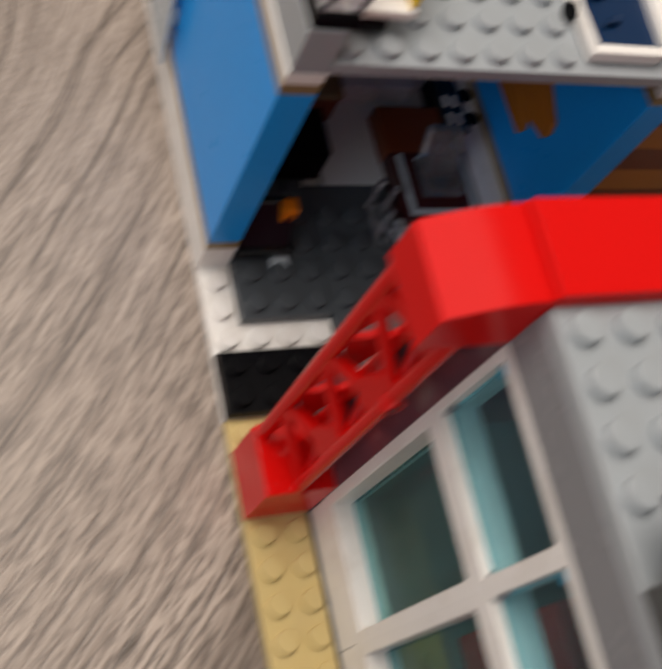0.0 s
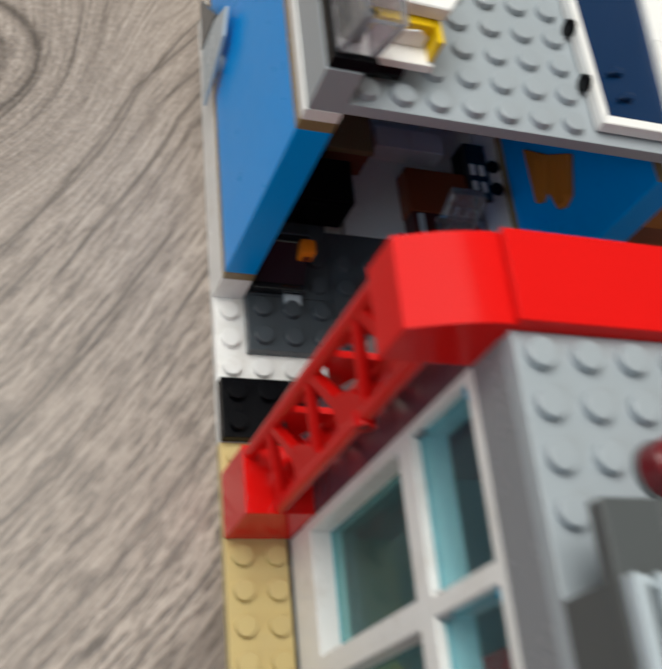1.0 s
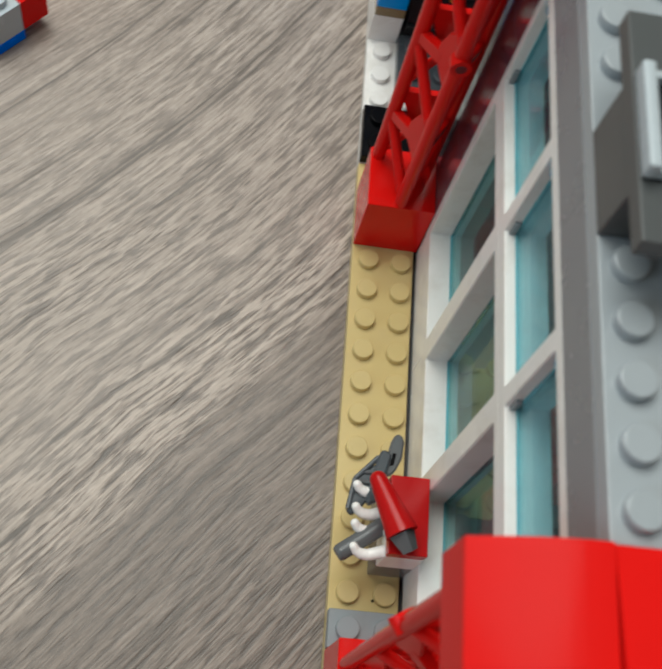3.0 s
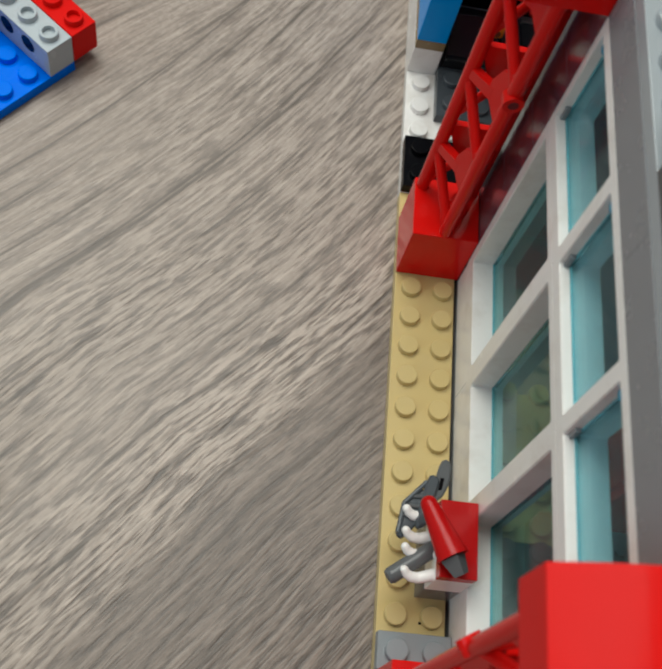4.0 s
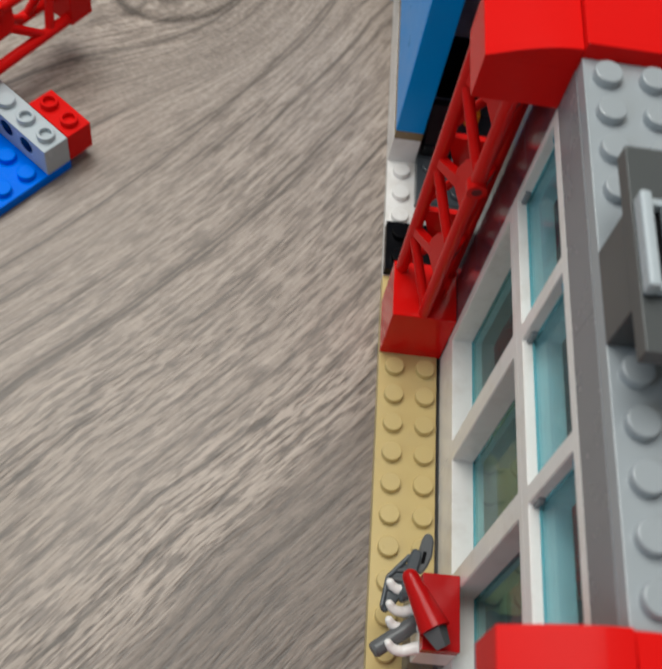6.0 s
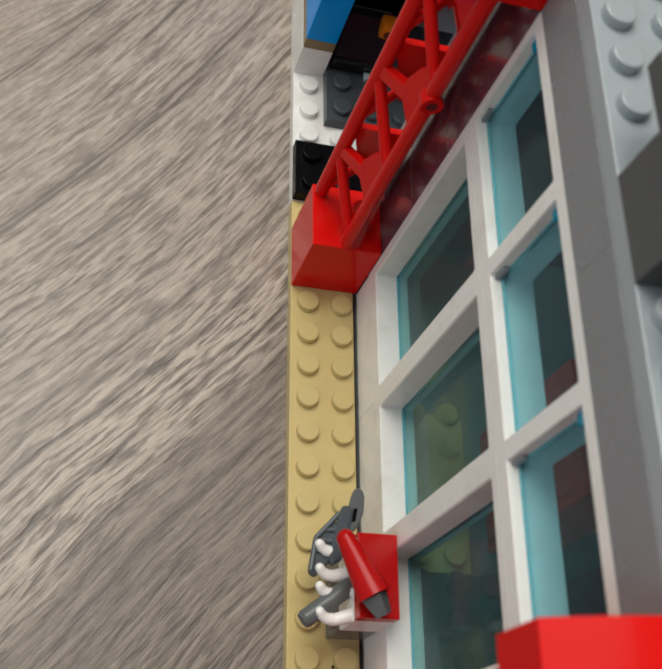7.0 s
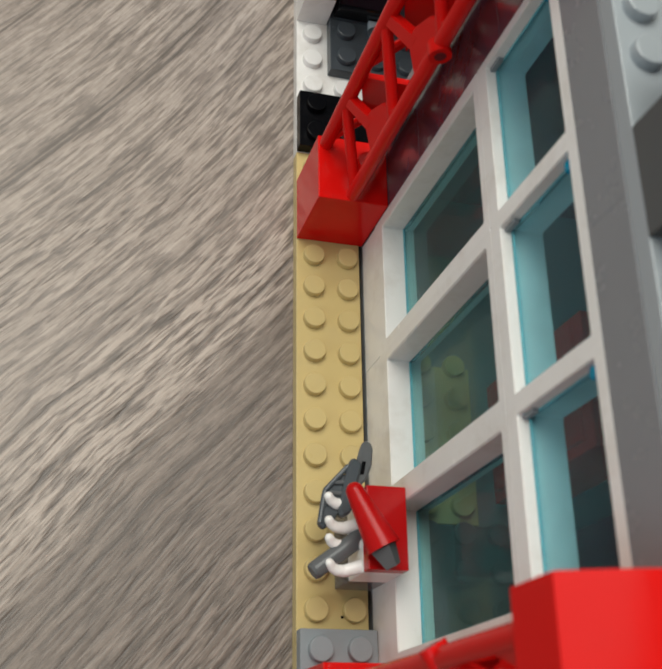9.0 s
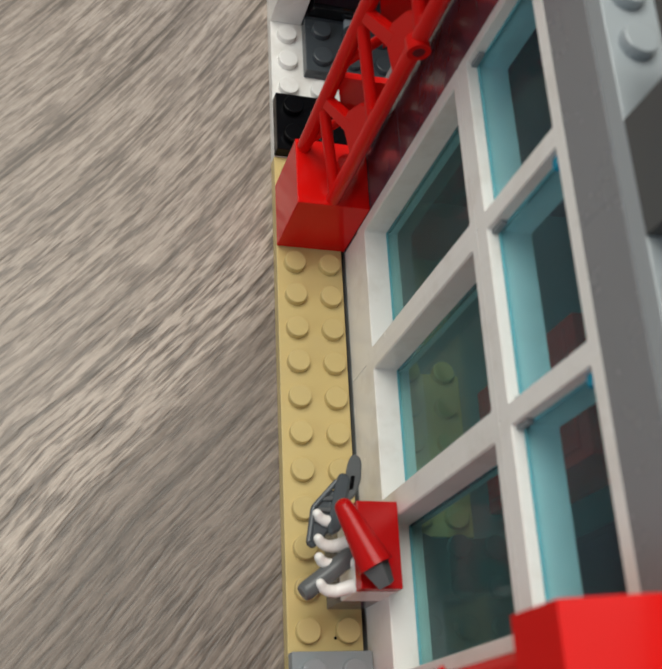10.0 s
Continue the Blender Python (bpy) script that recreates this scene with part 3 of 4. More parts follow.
# ---------- rear building ----------
wl = thing("side_wall", 0, 64, 3.2, "glossy azure blue wall on a white brick foot", "toy wall", "azure walls")
for k in range(3):
    part("white_brick", box(0.05, 0.07 + 32 * k, 0, 7.95, 32 * (k + 1) - 0.07, 9.57, 0.15), WHITE, wl, "white foot brick")
part("lower_trim", box(0.1, 0.05, 9.6, 7.95, 95.9, 12.78, 0.12), DTAN, wl, "dark tan trim plate")
part("panel", box(0.05, 0.02, 12.8, 7.95, 95.95, 70.38, 0.25), AZURE, wl, "glossy azure blue panel")
part("upper_trim", box(0.05, 0.05, 70.4, 7.95, 95.9, 73.58, 0.12), DTAN, wl, "dark tan trim plate")
part("white_trim", box(0.05, 0.0, 73.6, 7.95, 95.9, 76.78, 0.12), WHITE, wl, "white trim plate")
part("parapet", box(0.4, 0.1, 76.8, 7.95, 95.9, 88.6, 0.2), ROOF, wl, "stone-grey parapet")
wr = thing("side_wall", 88, 64, 3.2, "glossy azure blue wall with tan and white trims", "toy wall", "azure walls")
for k in range(3):
    part("white_brick", box(0.05, 0.07 + 32 * k, 0, 7.95, 32 * (k + 1) - 0.07, 9.57, 0.15), WHITE, wr, "white foot brick")
part("lower_trim", box(0.1, 0.05, 9.6, 7.95, 95.9, 12.78, 0.12), DTAN, wr, "dark tan trim plate")
part("panel", box(0.05, 0.02, 12.8, 7.95, 95.95, 70.38, 0.25), AZURE, wr, "glossy azure blue panel")
part("upper_trim", box(0.05, 0.05, 70.4, 7.95, 95.9, 73.58, 0.12), DTAN, wr, "dark tan trim plate")
part("white_trim", box(0.05, 0.0, 73.6, 7.95, 95.9, 76.78, 0.12), WHITE, wr, "white trim plate")
plate("upper_deck", 8, 64, 80, 96, 160, 83.2, ROOF, "light grey studded upper deck plate", "toy deck", on=(span(12, 60), span(68, 132)))
bk = thing("rear_wall", 8, 152, 3.2, "light grey wall at the rear of the open room", "toy wall")
part("panel", box(0, 0, 0, 80, 8, 76.7, 0.2), LGREY, bk)

# ---------- inside the open room ----------
plate("light_grey_floor", 38, 86, 3.2, 80, 150, 6.4, PALE, "light grey smooth floor tiles deep in the open room", "toy floor")
plate("white_ledge", 80.2, 72.2, 3.2, 88, 152, 12.6, WHITE, "white ledge along the foot of the azure wall", "toy ledge")
cp = thing("control_panel", 9, 64.5, 6.4, "black sloped control console with an orange knob", "toy console")
part("base", box(0, 0, 0, 14, 12, 3.1, 0.2), INK, cp)
part("screen", prism([(0, 3.1), (12, 3.1), (12, 12), (9, 12)], 0.3, 13.7, "x", 0.2), INK, cp)
part("front_bar", box(0.2, -0.9, 3.15, 13.8, 0.7, 4.6, 0.3), INK, cp)
part("keys", box(1.5, 0.8, 3.1, 12.5, 2.2, 4.0, 0.2), DGREY, cp)
part("knob", box(10.4, 5.2, 8.6, 14.6, 9.6, 13.6, 0.8), ORANGE, cp, "orange rounded block")
# Brown disc on the solid knob stands for the dark of its hole.
part("knob_hole", rod((12.5, 5.0, 10.6), (12.5, 5.5, 10.6), 1.15, seg=14), BROWN, cp)
part("frame_bar", rod((0.6, 11.6, 11.6), (13.4, 11.6, 11.6), 0.55, seg=12), DGREY, cp)
for xx in (1.2, 8.4):
    part("dial", rod((xx + 1.2, 3.2, 3.9), (xx + 1.2, 2.4, 4.4), 0.9, seg=14), DGREY, cp)
part("clip", box(9, -3.4, 0, 13.6, -0.2, 1.6, 0.3), LGREY, cp, "pale grey clip")
kd = thing("tile_mark", 9.6, -85.3, 3.17, "tiny black speck on the tan plate", "speck")
part("speck", rod((0, 0, 0), (0, 0, 0.12), 0.32, seg=10), BLACK, kd)
tb = thing("table", 56.5, 71, 6.4, "dark maroon toy table with a light grey raised border", "toy table")
part("tabletop", box(0, 0, 0, 23.4, 21.5, 6.0, 0.3), TABLE, tb)
part("plank", box(-0.4, 21.6, 0, 19.5, 36.5, 6.2, 0.3), BROWN, tb, "reddish brown plank")
for q in ((1.6, 1.6, 22.2, 3.2), (1.6, 3.24, 3.2, 20.4), (20.6, 3.24, 22.2, 20.4)):
    part("border", box(q[0], q[1], 6.0, q[2], q[3], 6.9, 0.15), LGREY, tb, "light grey raised border")
co = thing("computer", 63, 78, 12.4, "small clear plastic computer standing on the maroon table", "toy computer")
part("base", box(0, 0, 0, 12, 12, 2.4, 0.3), CLEAR, co)
part("screen", prism([(6, 2.4), (12, 2.4), (15.5, 12), (12.5, 13)], 0.5, 10.5, "x", 0.3), CLEAR, co)
part("keys", box(1.5, 1, 2.4, 10.5, 5, 3.4, 0.3), CLEAR, co)
for xx in (2.0, 5.2, 8.4):
    part("facet", prism([(5.2, 2.4), (7.2, 2.4), (10.4, 10), (9.4, 10.4)], xx, xx + 1.2, "x", 0.15), CLEAR, co)
cr = thing("clear_rail", 44, 70, 6.4, "clear plastic bar rail standing on the dark floor", "toy rail")
for k, (xx, yy, hh) in enumerate(((6, 0, 9), (8, 6, 11), (5, 9, 10), (7, -3, 7))):
    part("bar", rod((xx, yy, 0), (xx + 1, yy + 2, hh), 0.9, seg=12), CLEAR, cr)
part("foot", box(4, -3.5, 0, 9, 9.5, 1.6, 0.3), CLEAR, cr)
lp = thing("wedge_block", 54, 65, 6.4, "pale grey sloped block on the dark floor", "toy brick")
part("body", prism([(0, 0), (8, 0), (8, 1.5), (0, 5)], 0, 7.5, "y", 0.2), LGREY, lp)
gb = thing("gold_bar", 68, 68, 6.4, "small golden ingot lying beside the table", "toy ingot")
part("body", prism([(0, 0), (8, 0), (7, 3.2), (1, 3.2)], 0, 6, "y", 0.2), YELLOW, gb)
kp = thing("key_panel", 80, 96, 12.6, "black flat panel with small white keys beside the ledge", "toy panel")
part("body", box(-4.6, 2, -6.2, 0.15, 22, 0.2, 0.2), BLACK, kp)
part("panel", box(-4.6, 2, 0.25, 2.7, 22, 1.8, 0.3), INK, kp)
for xx in (-3.4, -0.4):
    for yy in (4.5, 10.5):
        part("key", box(xx, yy, 1.7, xx + 1.5, yy + 3.6, 2.3, 0.15), WHITE, kp)
for yy in (7.5, 15.5):
    part("knob", rod((5.4, yy, 0.02), (5.4, yy, 0.9), 2.1, seg=18), BLACK, kp)
# Black block widened to fill the shaded side of the room.
dk = thing("shade_block", 8.2, 88, 6.4, "wide black block standing in for the room's dark shade", "toy locker")
part("body", box(0, 0, 0, 28.5, 14, 12, 0.3), BLACK, dk)
for xx in (0.8, 14.6):
    part("door", box(xx, -1, 1, xx + 13, 0, 11, 0.2), BLACK, dk)
bx = thing("crate", 31, 106.5, 6.4, "brown crate with a tan lid in the dim room", "toy crate")
part("body", box(0, 0, 0, 13, 12, 10, 0.3), BROWN, bx)
part("lid", box(-0.5, -0.5, 10, 13.5, 12.5, 12, 0.3), DTAN, bx)
pw = thing("low_partition", 48, 113.5, 6.4, "pale grey low partition across the dim room", "toy wall")
part("brick", box(0, 0, 0, 10.9, 7.5, 6.6, 0.2), PALE, pw)
part("brick", box(11, 0, 0, 21.5, 7.5, 6.6, 0.2), PALE, pw)
# jagged orange-brown flag fixed to the azure wall
fl = thing("wing_piece", 87.95, 0, 0, "orange-brown feathered piece fixed to the azure wall", "toy wing")
part("prong", prism([(107.5, 27.8), (98.5, 37.3), (88.6, 33.9), (86.9, 31.2), (88.2, 28.4)], -1.6, 0.0, "x", 0.3), NOUGAT, fl)
part("prong", prism([(98.4, 37.4), (91.5, 47.3), (80.6, 43.6), (79.3, 40.2), (80.4, 37.2), (88.2, 34.6)], -1.6, 0.0, "x", 0.3), NOUGAT, fl)
for y0, z0, y1, z1 in ((88.2, 31.4, 99.5, 33.2), (88.8, 33.2, 97.4, 35.8), (81.0, 39.6, 94.0, 39.9), (81.6, 42.0, 91.4, 43.2)):
    part("quill", rod((-1.6, y0, z0), (-1.6, y1, z1), 0.6, seg=8), NOUGAT, fl)
# brown annexe beyond the azure wall
an = thing("brown_annexe", 98.5, 70, 0, "reddish brown brick annexe beyond the azure wall", "toy wall")
for k in range(7):
    part("brick", box(0.1, 0.1, 9.6 * k, 47, 60, 9.6 * (k + 1) - 0.03, 0.15), NOUGAT if k % 2 else BROWN, an)
wb = thing("white_bracket", 102, 60, 66, "white open bracket on the annexe corner", "toy bracket")
part("arm", box(0, 0, 0, 2.4, 12, 9.6, 0.2), WHITE, wb)
part("arm", box(2.4, 0, 0, 14, 2.4, 9.6, 0.2), WHITE, wb)
part("plate", box(2.4, 2.4, 0, 14, 12, 1.2, 0.2), LGREY, wb)

# ---------- on the upper deck ----------
ws = thing("windscreen", 0.6, 64.5, 91.85, "clear moulded windscreen on a black plate, on the parapet", "toy windscreen")
part("front_strip", box(0, 0, 0, 9.4, 2.4, 3.0, 0.2), BLACK, ws)
part("side_strip", box(0, 2.45, 0, 1.5, 38, 2.9, 0.2), BLACK, ws)
part("plate", box(1.55, 2.45, 0, 9.4, 38, 2.6, 0.2), WHITE, ws, "white base plate")
part("pane", prism([(0.8, 3.0), (2.2, 3.0), (4.4, 13), (3.0, 13)], 1, 36, "y", 0.2), CLEAR, ws)
part("pane", prism([(7.6, 3.0), (9.0, 3.0), (11.6, 13), (10.2, 13)], 1, 36, "y", 0.2), CLEAR, ws)
part("front_pane", prism([(2.0, 3.0), (7.8, 3.0), (10.4, 12), (4.4, 12)], 1, 2.2, "y", 0.2), CLEAR, ws)
part("seat", box(2.2, 4.5, 2.65, 6.2, 12, 8.0, 0.9), BLACK, ws)
part("seat_back", box(2.2, 12.2, 2.65, 6.2, 16, 11.0, 0.9), BLACK, ws)
part("lever", rod((5.2, 5.5, 8.0), (5.6, 4.6, 11.0), 0.7, seg=12), BLACK, ws)
cr = thing("cart", 11, 70, 83.2, "small white and yellow cart with a black wheel on the deck", "toy vehicle")
part("wheel", rod((1, 3.4, 3.0), (8, 3.4, 3.0), 3.0, seg=22), BLACK, cr)
part("chassis", box(-0.5, 1, 4.6, 13.5, 20, 6.8, 0.3), WHITE, cr)
part("side", box(12.2, 2, 6.8, 13.4, 19, 12.5, 0.2), YELLOW, cr, "yellow side plate")
part("box", box(0.2, 6, 6.8, 12.0, 18, 12.4, 0.4), YELLOW, cr, "yellow box")
part("label_card", prism([(0.4, 6.9), (11.4, 6.9), (11.4, 9.6), (9.2, 11.2), (5, 10.4), (2.2, 11.6), (0.4, 10.6)], 5.4, 5.95, "y", 0.08), WHITE, cr)
part("lid", prism([(-1.5, 8), (14, 7.5), (17, 12), (17, 34), (-1.5, 34)], 12.6, 16.0, "z", 0.3), WHITE, cr)
tr = thing("open_trailer", 66, 67, 83.2, "white open trailer with a sunken navy bed and black wheels", "toy vehicle")
part("bed", prism([(1.4, 3.6), (19.2, 3.6), (23.0, 72), (0.2, 72)], 0.5, 1.3, "z", 0.15), NAVY, tr, "navy blue bed")
part("bed_front", prism([(1.4, 2.5), (18.7, 2.5), (19.2, 3.5), (1.4, 3.5)], 0.5, 3.1, "z", 0.2), NAVY, tr, "navy blue bed wall")
part("front_rim", prism([(-0.4, 0), (17.4, 0), (18.7, 2.45), (1.4, 2.45)], 0.5, 3.6, "z", 0.2), WHITE, tr)
part("side_rim", prism([(-0.4, 0.1), (1.35, 2.5), (0.1, 72), (-1.9, 72)], 0.5, 3.7, "z", 0.2), WHITE, tr)
part("side_panel", prism([(17.5, 0), (31.6, 13.8), (32.2, 28), (20.6, 28), (19.3, 3.5), (18.75, 2.45)], 0.5, 3.5, "z", 0.25), WHITE, tr)
part("side_panel", prism([(20.65, 28.1), (32.25, 28.1), (34.5, 72), (23.1, 72)], 0.5, 3.3, "z", 0.25), WHITE, tr)
part("fender", prism([(32.6, 17.6), (37, 22), (38.5, 72), (34.7, 72), (32.5, 29)], 0.4, 2.7, "z", 0.3), NAVY, tr, "navy blue fender")
for x, y in ((8, 9), (7, 16)):
    c = part("clip", box(x, y, 1.25, x + 2.4, y + 2.0, 2.9, 0.5), NAVY, tr)
    part("clip_arm", rod((x + 0.2, y + 1.0, 2.6), (x - 1.6, y - 0.4, 2.3), 0.5, seg=10), NAVY, c)
for yy in (12, 28, 44):
    part("wheel", rod((-1.9 - yy * 0.02, yy, 1.95), (-0.45 - yy * 0.02, yy, 1.95), 1.95, seg=22), BLACK, tr)

# ---------- on the front roof ----------
ru = thing("roof_unit", 16, -64, 112, "slate-grey roof machine with a pale grille over a sunken engine", "toy machine")
part("core", box(0.05, 8.05, 0, 15.95, 24, 9.58, 0.15), UNIT, ru)
part("top_plate", box(0, 0.05, 9.6, 8.6, 34, 12.8, 0.18), UNIT, ru)
part("top_plate", box(8.64, 26.6, 9.6, 16, 34, 12.8, 0.18), UNIT, ru)
part("top_plate", box(8.64, 0.05, 9.6, 16, 9.0, 12.8, 0.18), UNIT, ru)
part("top_plate", box(15.2, 9.04, 9.6, 16, 26.56, 12.8, 0.1), UNIT, ru)
# Black sheet paints the shade at the bottom of the recess.
part("recess", box(8.64, 9.04, 9.62, 15.16, 26.56, 9.9, 0.02), BLACK, ru, "recess floor coloured black for its shade")
# Black bed puts the dark of the gaps between the bars into colour.
part("grille_bed", box(0.4, 8.4, 12.8, 8.4, 23.7, 13.1, 0.05), BLACK, ru, "bed coloured black for the shade between grille bars")
for xx, ww in ((0.1, 1.7), (3.75, 1.25), (7.2, 1.25)):
    part("grille_bar", box(xx, 8.3, 13.1, xx + ww, 23.8, 15.9, 0.4), LGREY, ru, "pale rounded grille bar")
for yy in (8.6, 22.3):
    part("grille_rail", box(0.6, yy, 12.8, 8.4, yy + 1.2, 14.6, 0.25), LGREY, ru)
for yy in (12.4, 21.8):
    part("engine_cap", rod((11.6, yy, 9.9), (11.6, yy, 13.2), 2.3, 2.0, seg=20), CHROME, ru, "silver engine cap")
    part("engine_bolt", rod((11.6, yy, 13.2), (11.6, yy, 14.0), 1.0, seg=14), CHROME, ru)
part("engine_block", box(9.4, 15.6, 9.9, 12.2, 18.9, 13.6, 0.35), WHITE, ru, "white engine block")
plate("grey_brick", 32.1, -62, 112, 48.1, -28.6, 127.8, LGREY, "light grey studded brick beside the roof machine", "toy brick", on=((36, 44), (-58, -50, -42, -34)))
cy = thing("roof_light", 36.6, -21.7, 112, "dark red translucent round lamp on the roof", "toy lamp")
part("lens", rod((0, 0, 0.9), (0, 0, 4.6), 4.4, 4.0, seg=28), DRED, cy)
part("lens_top", rod((0, 0, 4.6), (0, 0, 5.6), 3.9, 2.6, seg=28), DRED, cy)
part("collar", rod((0, 0, 0), (0, 0, 0.9), 4.75, seg=28), SGREY, cy)
yb = thing("yellow_slope", 45.3, -22.4, 112, "yellow sloped block with black sides on the roof", "toy brick")
part("body", prism([(-1.0, 0), (13, 0), (13, 14), (0.2, 14.2)], 0, 4.8, "z", 0.25), YELLOW, yb)
part("side", prism([(-2.4, 0.6), (-1.1, 0.6), (0.1, 14.4), (-1.2, 15)], 0, 4.2, "z", 0.15), BLACK, yb, "black side plate")
part("cap", rod((5.9, 19.2, 0), (5.9, 19.2, 3.2), 4.4, seg=28), DGREY, yb, "dark grey round cap")

# ---------- tool rack on the tan plate ----------
rk = thing("tool_rack", 8, -80, 3.2, "white clip rack with a red tile top on a clear post", "toy rack")
part("post", box(0.1, 0.1, 0, 7.9, 15.9, 9.6, 0.2), SMOKE, rk, "clear plastic post")
part("clip_plate", box(0.05, 0.05, 9.6, 7.95, 15.95, 19.2, 0.25), WHITE, rk)
part("red_tile", box(0.05, 0.05, 19.25, 7.95, 15.95, 22.4, 0.2), DEEP, rk, "glossy deep red tile")
for yy in (0.9, 5.6, 9.0, 13.6):
    bm = bmesh.new()
    path = [(0.6, yy + 0.7, 17.4), (-1.2, yy + 0.2, 16.9), (-2.9, yy - 0.25, 16.6), (-4.4, yy - 0.2, 16.8), (-5.5, yy + 0.3, 17.2), (-6.1, yy + 0.9, 17.8)]
    for k in range(5):
        r0, r1 = 1.35 - 0.09 * k, 1.26 - 0.09 * k
        add_rod(bm, path[k], path[k + 1], r0, r1)
        bmesh.ops.create_icosphere(bm, subdivisions=2, radius=r1 * 0.995, matrix=Matrix.Translation(path[k + 1]))
    part("clip", bm, WHITE, rk)
wz = thing("nozzle", 0, 0, 25.6, "red tapered nozzle with a grey tip lying on the red tile", "toy tool")
part("barrel", rod((4.9, -66.2, 2.6), (10.0, -76.6, 3.2), 1.75, 3.3, seg=28), DEEP, wz)
bm = bmesh.new()
bmesh.ops.create_icosphere(bm, subdivisions=3, radius=1.75, matrix=Matrix.Translation((4.9, -66.2, 2.6)))
part("rounded_end", bm, DEEP, wz)
part("tip", rod((9.9, -76.4, 3.2), (11.9, -79.8, 2.8), 2.7, 1.6, seg=4), SGREY, wz, "grey square tip")
ax = thing("crowbar", 0, 0, 18.4, "dark grey toy bar held in the white clips", "toy tool")
part("handle", rod((-0.5, -79.4, 0.9), (8.8, -72.5, 1.8), 1.75, seg=22), SGREY, ax)
part("end_collar", rod((-1.0, -79.77, 0.85), (-0.45, -79.36, 0.9), 1.45, 1.76, seg=22), SGREY, ax)
sw = thing("rescue_saw", 0, 0, 18.2, "dark grey toy saw held in the white clips", "toy tool")
part("motor", prism([(0.3, -70.5), (1.4, -63.9), (5.2, -60.2), (6.6, -61.4), (4.6, -68.0), (3.6, -69.4), (1.5, -71.5)], -0.6, 1.5, "z", 0.35), DGREY, sw)
part("rear_bar", prism([(4.2, -69.6), (6.3, -68.6), (8.8, -58.9), (8.6, -58.0), (6.9, -57.3), (6.0, -59.0), (3.9, -67.6)], 1.0, 3.0, "z", 0.5), DGREY, sw)
part("spine", rod((0.5, -70.4, 1.3), (1.6, -64.0, 1.5), 0.55, seg=10), DGREY, sw)
part("spine", rod((1.6, -64.0, 1.5), (6.2, -59.0, 1.9), 0.55, seg=10), DGREY, sw)
for k in range(3):
    part("cooling_rib", rod((1.5 + 0.9 * k, -66.4 + 2.0 * k, 1.6), (4.4 + 0.7 * k, -66.9 + 2.3 * k, 1.9), 0.45, seg=10), SGREY, sw)
    # Thin black sheet gives the slot its dark inside by colour.
    part("slot", prism([(1.8 + 0.9 * k, -65.6 + 2.0 * k), (4.0 + 0.7 * k, -66.0 + 2.3 * k), (4.2 + 0.7 * k, -65.2 + 2.3 * k), (2.2 + 0.9 * k, -64.8 + 2.0 * k)], 1.3, 1.46, "z", 0.0), BLACK, sw)
part("blade", prism([(7.0, -62.0), (8.5, -62.9), (9.9, -61.6), (11.2, -58.6), (11.6, -54.8), (10.9, -53.4), (9.7, -53.4), (8.9, -54.8), (8.2, -57.4)], 0.6, 1.9, "z", 0.45), SGREY, sw, "grey rounded blade")
# Black sheet on the uncut blade, painted as the slot's shade.
part("blade_slot", prism([(8.6, -60.6), (9.4, -60.4), (9.9, -57.8), (9.1, -57.8)], 1.85, 2.0, "z", 0.02), BLACK, sw)

# ---------- toy bits on the floor ----------
fb = thing("floor_model", -88.3, 48.9, 0, "blue toy plate with grey beam bricks lying on the floor", "toy model", turn=-128.5)
# along +x: the plate's edge; to the model's rear is -y
part("plate", box(0, -40, 0, 90, 0, 3.18, 0.15), BLUE, fb, "blue studded plate")
studs(fb, BLUE, span(12, 36) + span(52, 84), span(-36, -4), 3.2)
part("plate", box(0, -72, 0, 48, -48, 3.18, 0.15), BLUE, fb, "blue studded plate")
studs(fb, BLUE, span(12, 44), span(-68, -52), 3.2)
studs(fb, BLUE, (4,), (-60, -68), 3.2)
part("grey_brick", box(2, -56, 3.2, 10, -48.1, 12.8, 0.18), LGREY, fb, "light grey brick")


def beam_brick(x, n, mat):
    h = part("beam_brick", box(x + 0.07, -8 * n + 0.07, 3.2, x + 7.93, -0.07, 12.78, 0.18), mat, fb, "light grey brick with round side holes")
    for k in range(min(2, n - 1)):
        # Flat black disc in place of a hollow, coloured as its inner shade.
        part("side_hole", rod((x + 7.75, -8 * (k + 1), 9.0), (x + 7.97, -8 * (k + 1), 9.0), 2.45, seg=22), BLACK, h)
    for k in range(n):
        ob = new("stud", stud_mesh(mat, k < 2))
        ob.parent = h
        ob.location = ((x + 4) * MM, (-4 - 8 * k) * MM, 12.75 * MM)
    return h


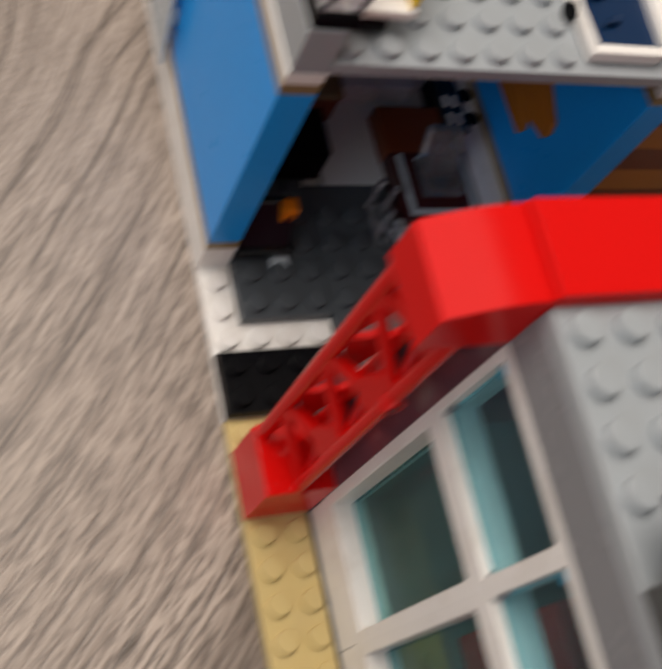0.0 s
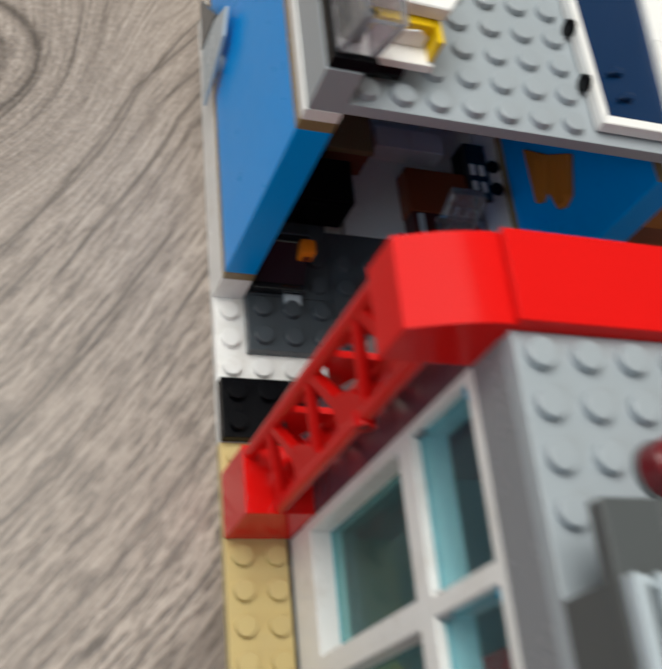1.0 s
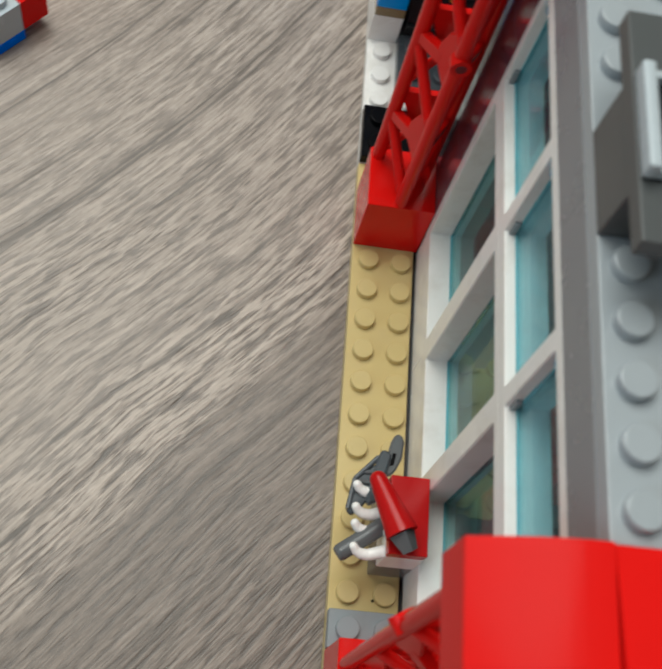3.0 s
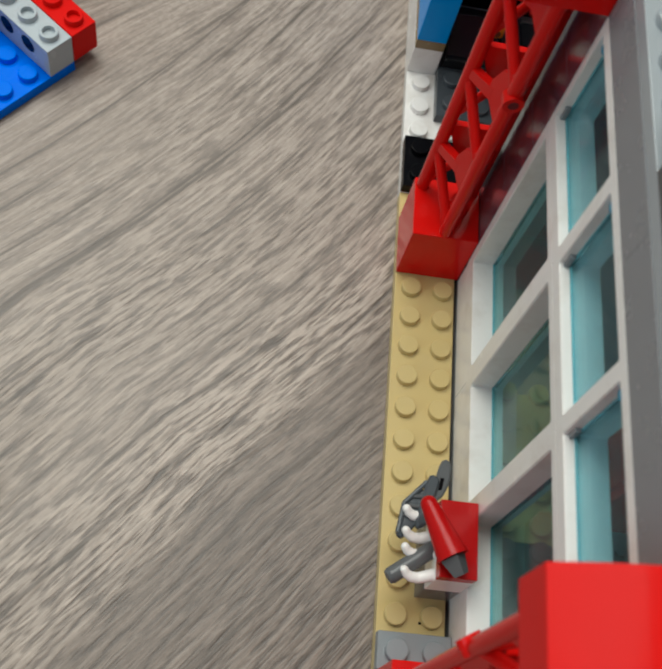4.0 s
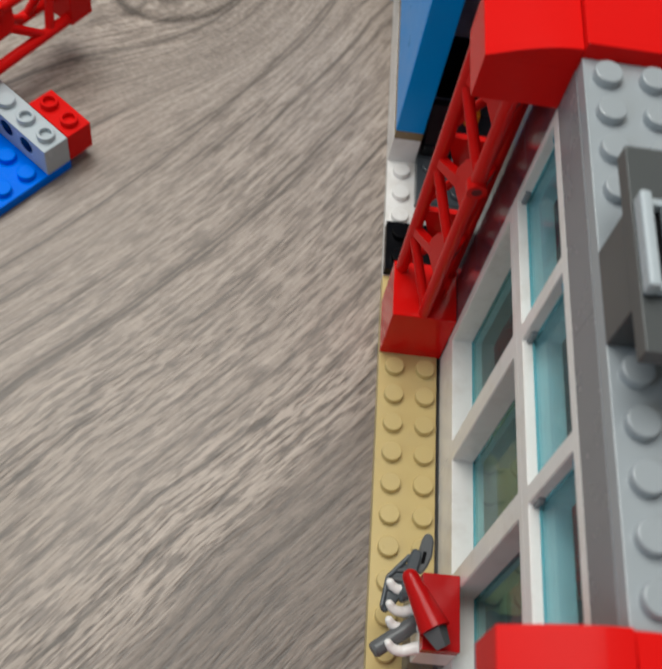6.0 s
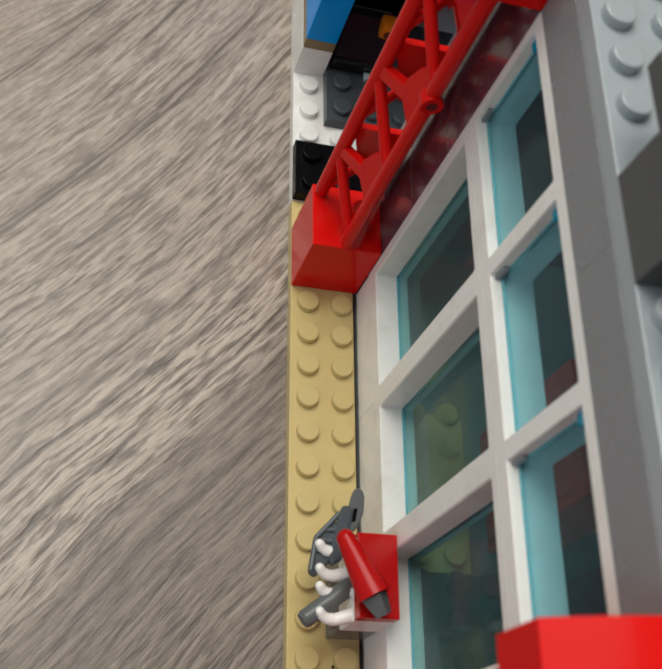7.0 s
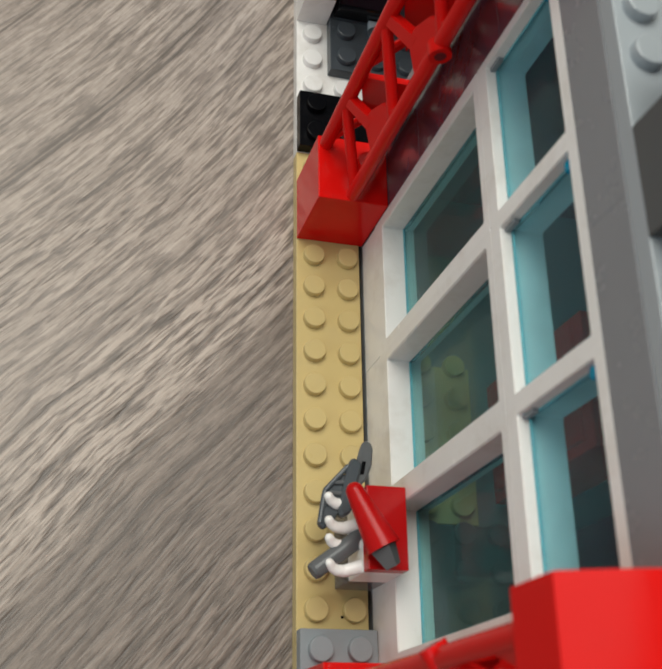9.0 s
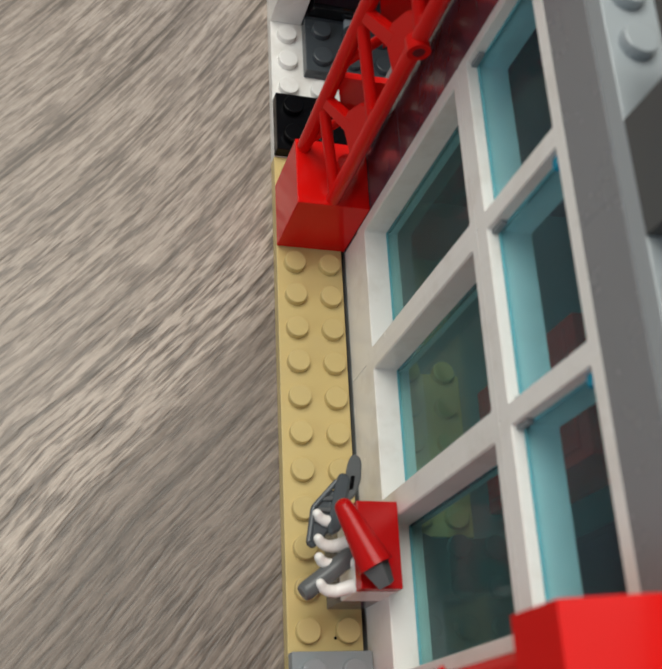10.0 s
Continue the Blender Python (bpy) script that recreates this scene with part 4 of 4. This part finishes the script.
beam_brick(0, 4, LGREY)
beam_brick(40, 4, LGREY)
rb = part("red_brick", box(-7.93, -16 + 0.07, 3.22, -0.07, -0.07, 12.78, 0.18), RED, fb, "red two-stud brick")
for yy in (-4, -12):
    ob = new("stud", stud_mesh(RED, True))
    ob.parent = rb
    ob.location = (-4 * MM, yy * MM, 12.75 * MM)
gd = thing("lattice_girder", -126.1, 42.4, 14.6, "red open lattice girder lying across the blue toy model", "toy girder", turn=56.6)
for yz, z in ((0.0, 1.6), (9.0, 1.6), (4.5, 15.0)):
    part("chord", rod((-24, yz, z), (56, yz, z), 1.7, seg=18), RED, gd)
for k in range(-1, 3):
    xa = 2.1 + 23.2 * k
    for yz in (0.0, 9.0):
        lo, hi = lambda x: Vector((x, yz, 1.6)), lambda x: Vector((x, 4.5, 15.0))
        part("strut", rod(lo(xa), hi(xa + 6.2), 1.35), GLOSSRED, gd)
        if k < 2:
            part("gusset", slab_poly((hi(xa + 5), hi(xa + 15), hi(xa + 13).lerp(lo(xa + 13), 0.5), hi(xa + 7).lerp(lo(xa + 7), 0.5)), 1.9), RED, gd)
            part("short_strut", rod(hi(xa + 12).lerp(lo(xa + 12), 0.45), lo(xa + 21.5), 1.3), RED, gd)
    if k < 2:
        part("boss", rod((xa + 10, 4.5, 14.6), (xa + 10, 4.5, 17.2), 2.2, 2.0, seg=18), RED, gd)
part("end_block", box(55.5, -1.8, 0, 63.5, 10.8, 17.0, 0.3), RED, gd)

pb = thing("pin_brick", -90.7, -57.3, 0, "slate-grey studded brick on a blue plate with two black pins", "toy brick", turn=-122)
part("plate", box(0, -32, 0, 15.95, -0.1, 3.18, 0.15), BLUE, pb, "blue plate")
part("body", box(0.1, -31.9, 3.2, 15.9, -0.1, 12.8, 0.18), SGREY, pb)
studs(pb, SGREY, (4, 12), (-4, -12, -20, -28), 12.8)
for xx in (4, 12):
    p = part("pin", rod((xx, -1, 9), (xx, 6.4, 9), 2.25, seg=22), BLACK, pb, "black split connector pin")
    part("rim", rod((xx, 6.3, 9), (xx, 7.4, 9), 2.3, 2.6, seg=22), BLACK, p)
    part("rim", rod((xx, 7.35, 9), (xx, 8.0, 9), 2.6, 2.35, seg=22), BLACK, p)
    part("slot", box(xx - 0.3, 2.6, 10.6, xx + 0.3, 8.05, 11.32, 0.05), SGREY, p)
    part("collar", rod((xx, -0.05, 9), (xx, 0.9, 9), 2.95, seg=22), BLACK, p)

# grey wedge parts at the foot of the azure wall
gw = thing("grey_wedge", 0, 0, 0, "pale grey sloped panel standing beside the azure wall", "toy brick")
part("panel", prism([(117, 14.5), (135, 16), (133.5, 30), (128, 41), (122, 36.5)], -3.2, -2.2, "x", 0.15), LGREY, gw)
part("peg", rod((-2.4, 124, 24), (0.1, 124, 24), 2.4, seg=16), LGREY, gw)
part("dark_wing", prism([(135.4, 16), (153, 17), (133.4, 32)], -3.4, -2.1, "x", 0.15), DGREY, gw, "dark grey wing")
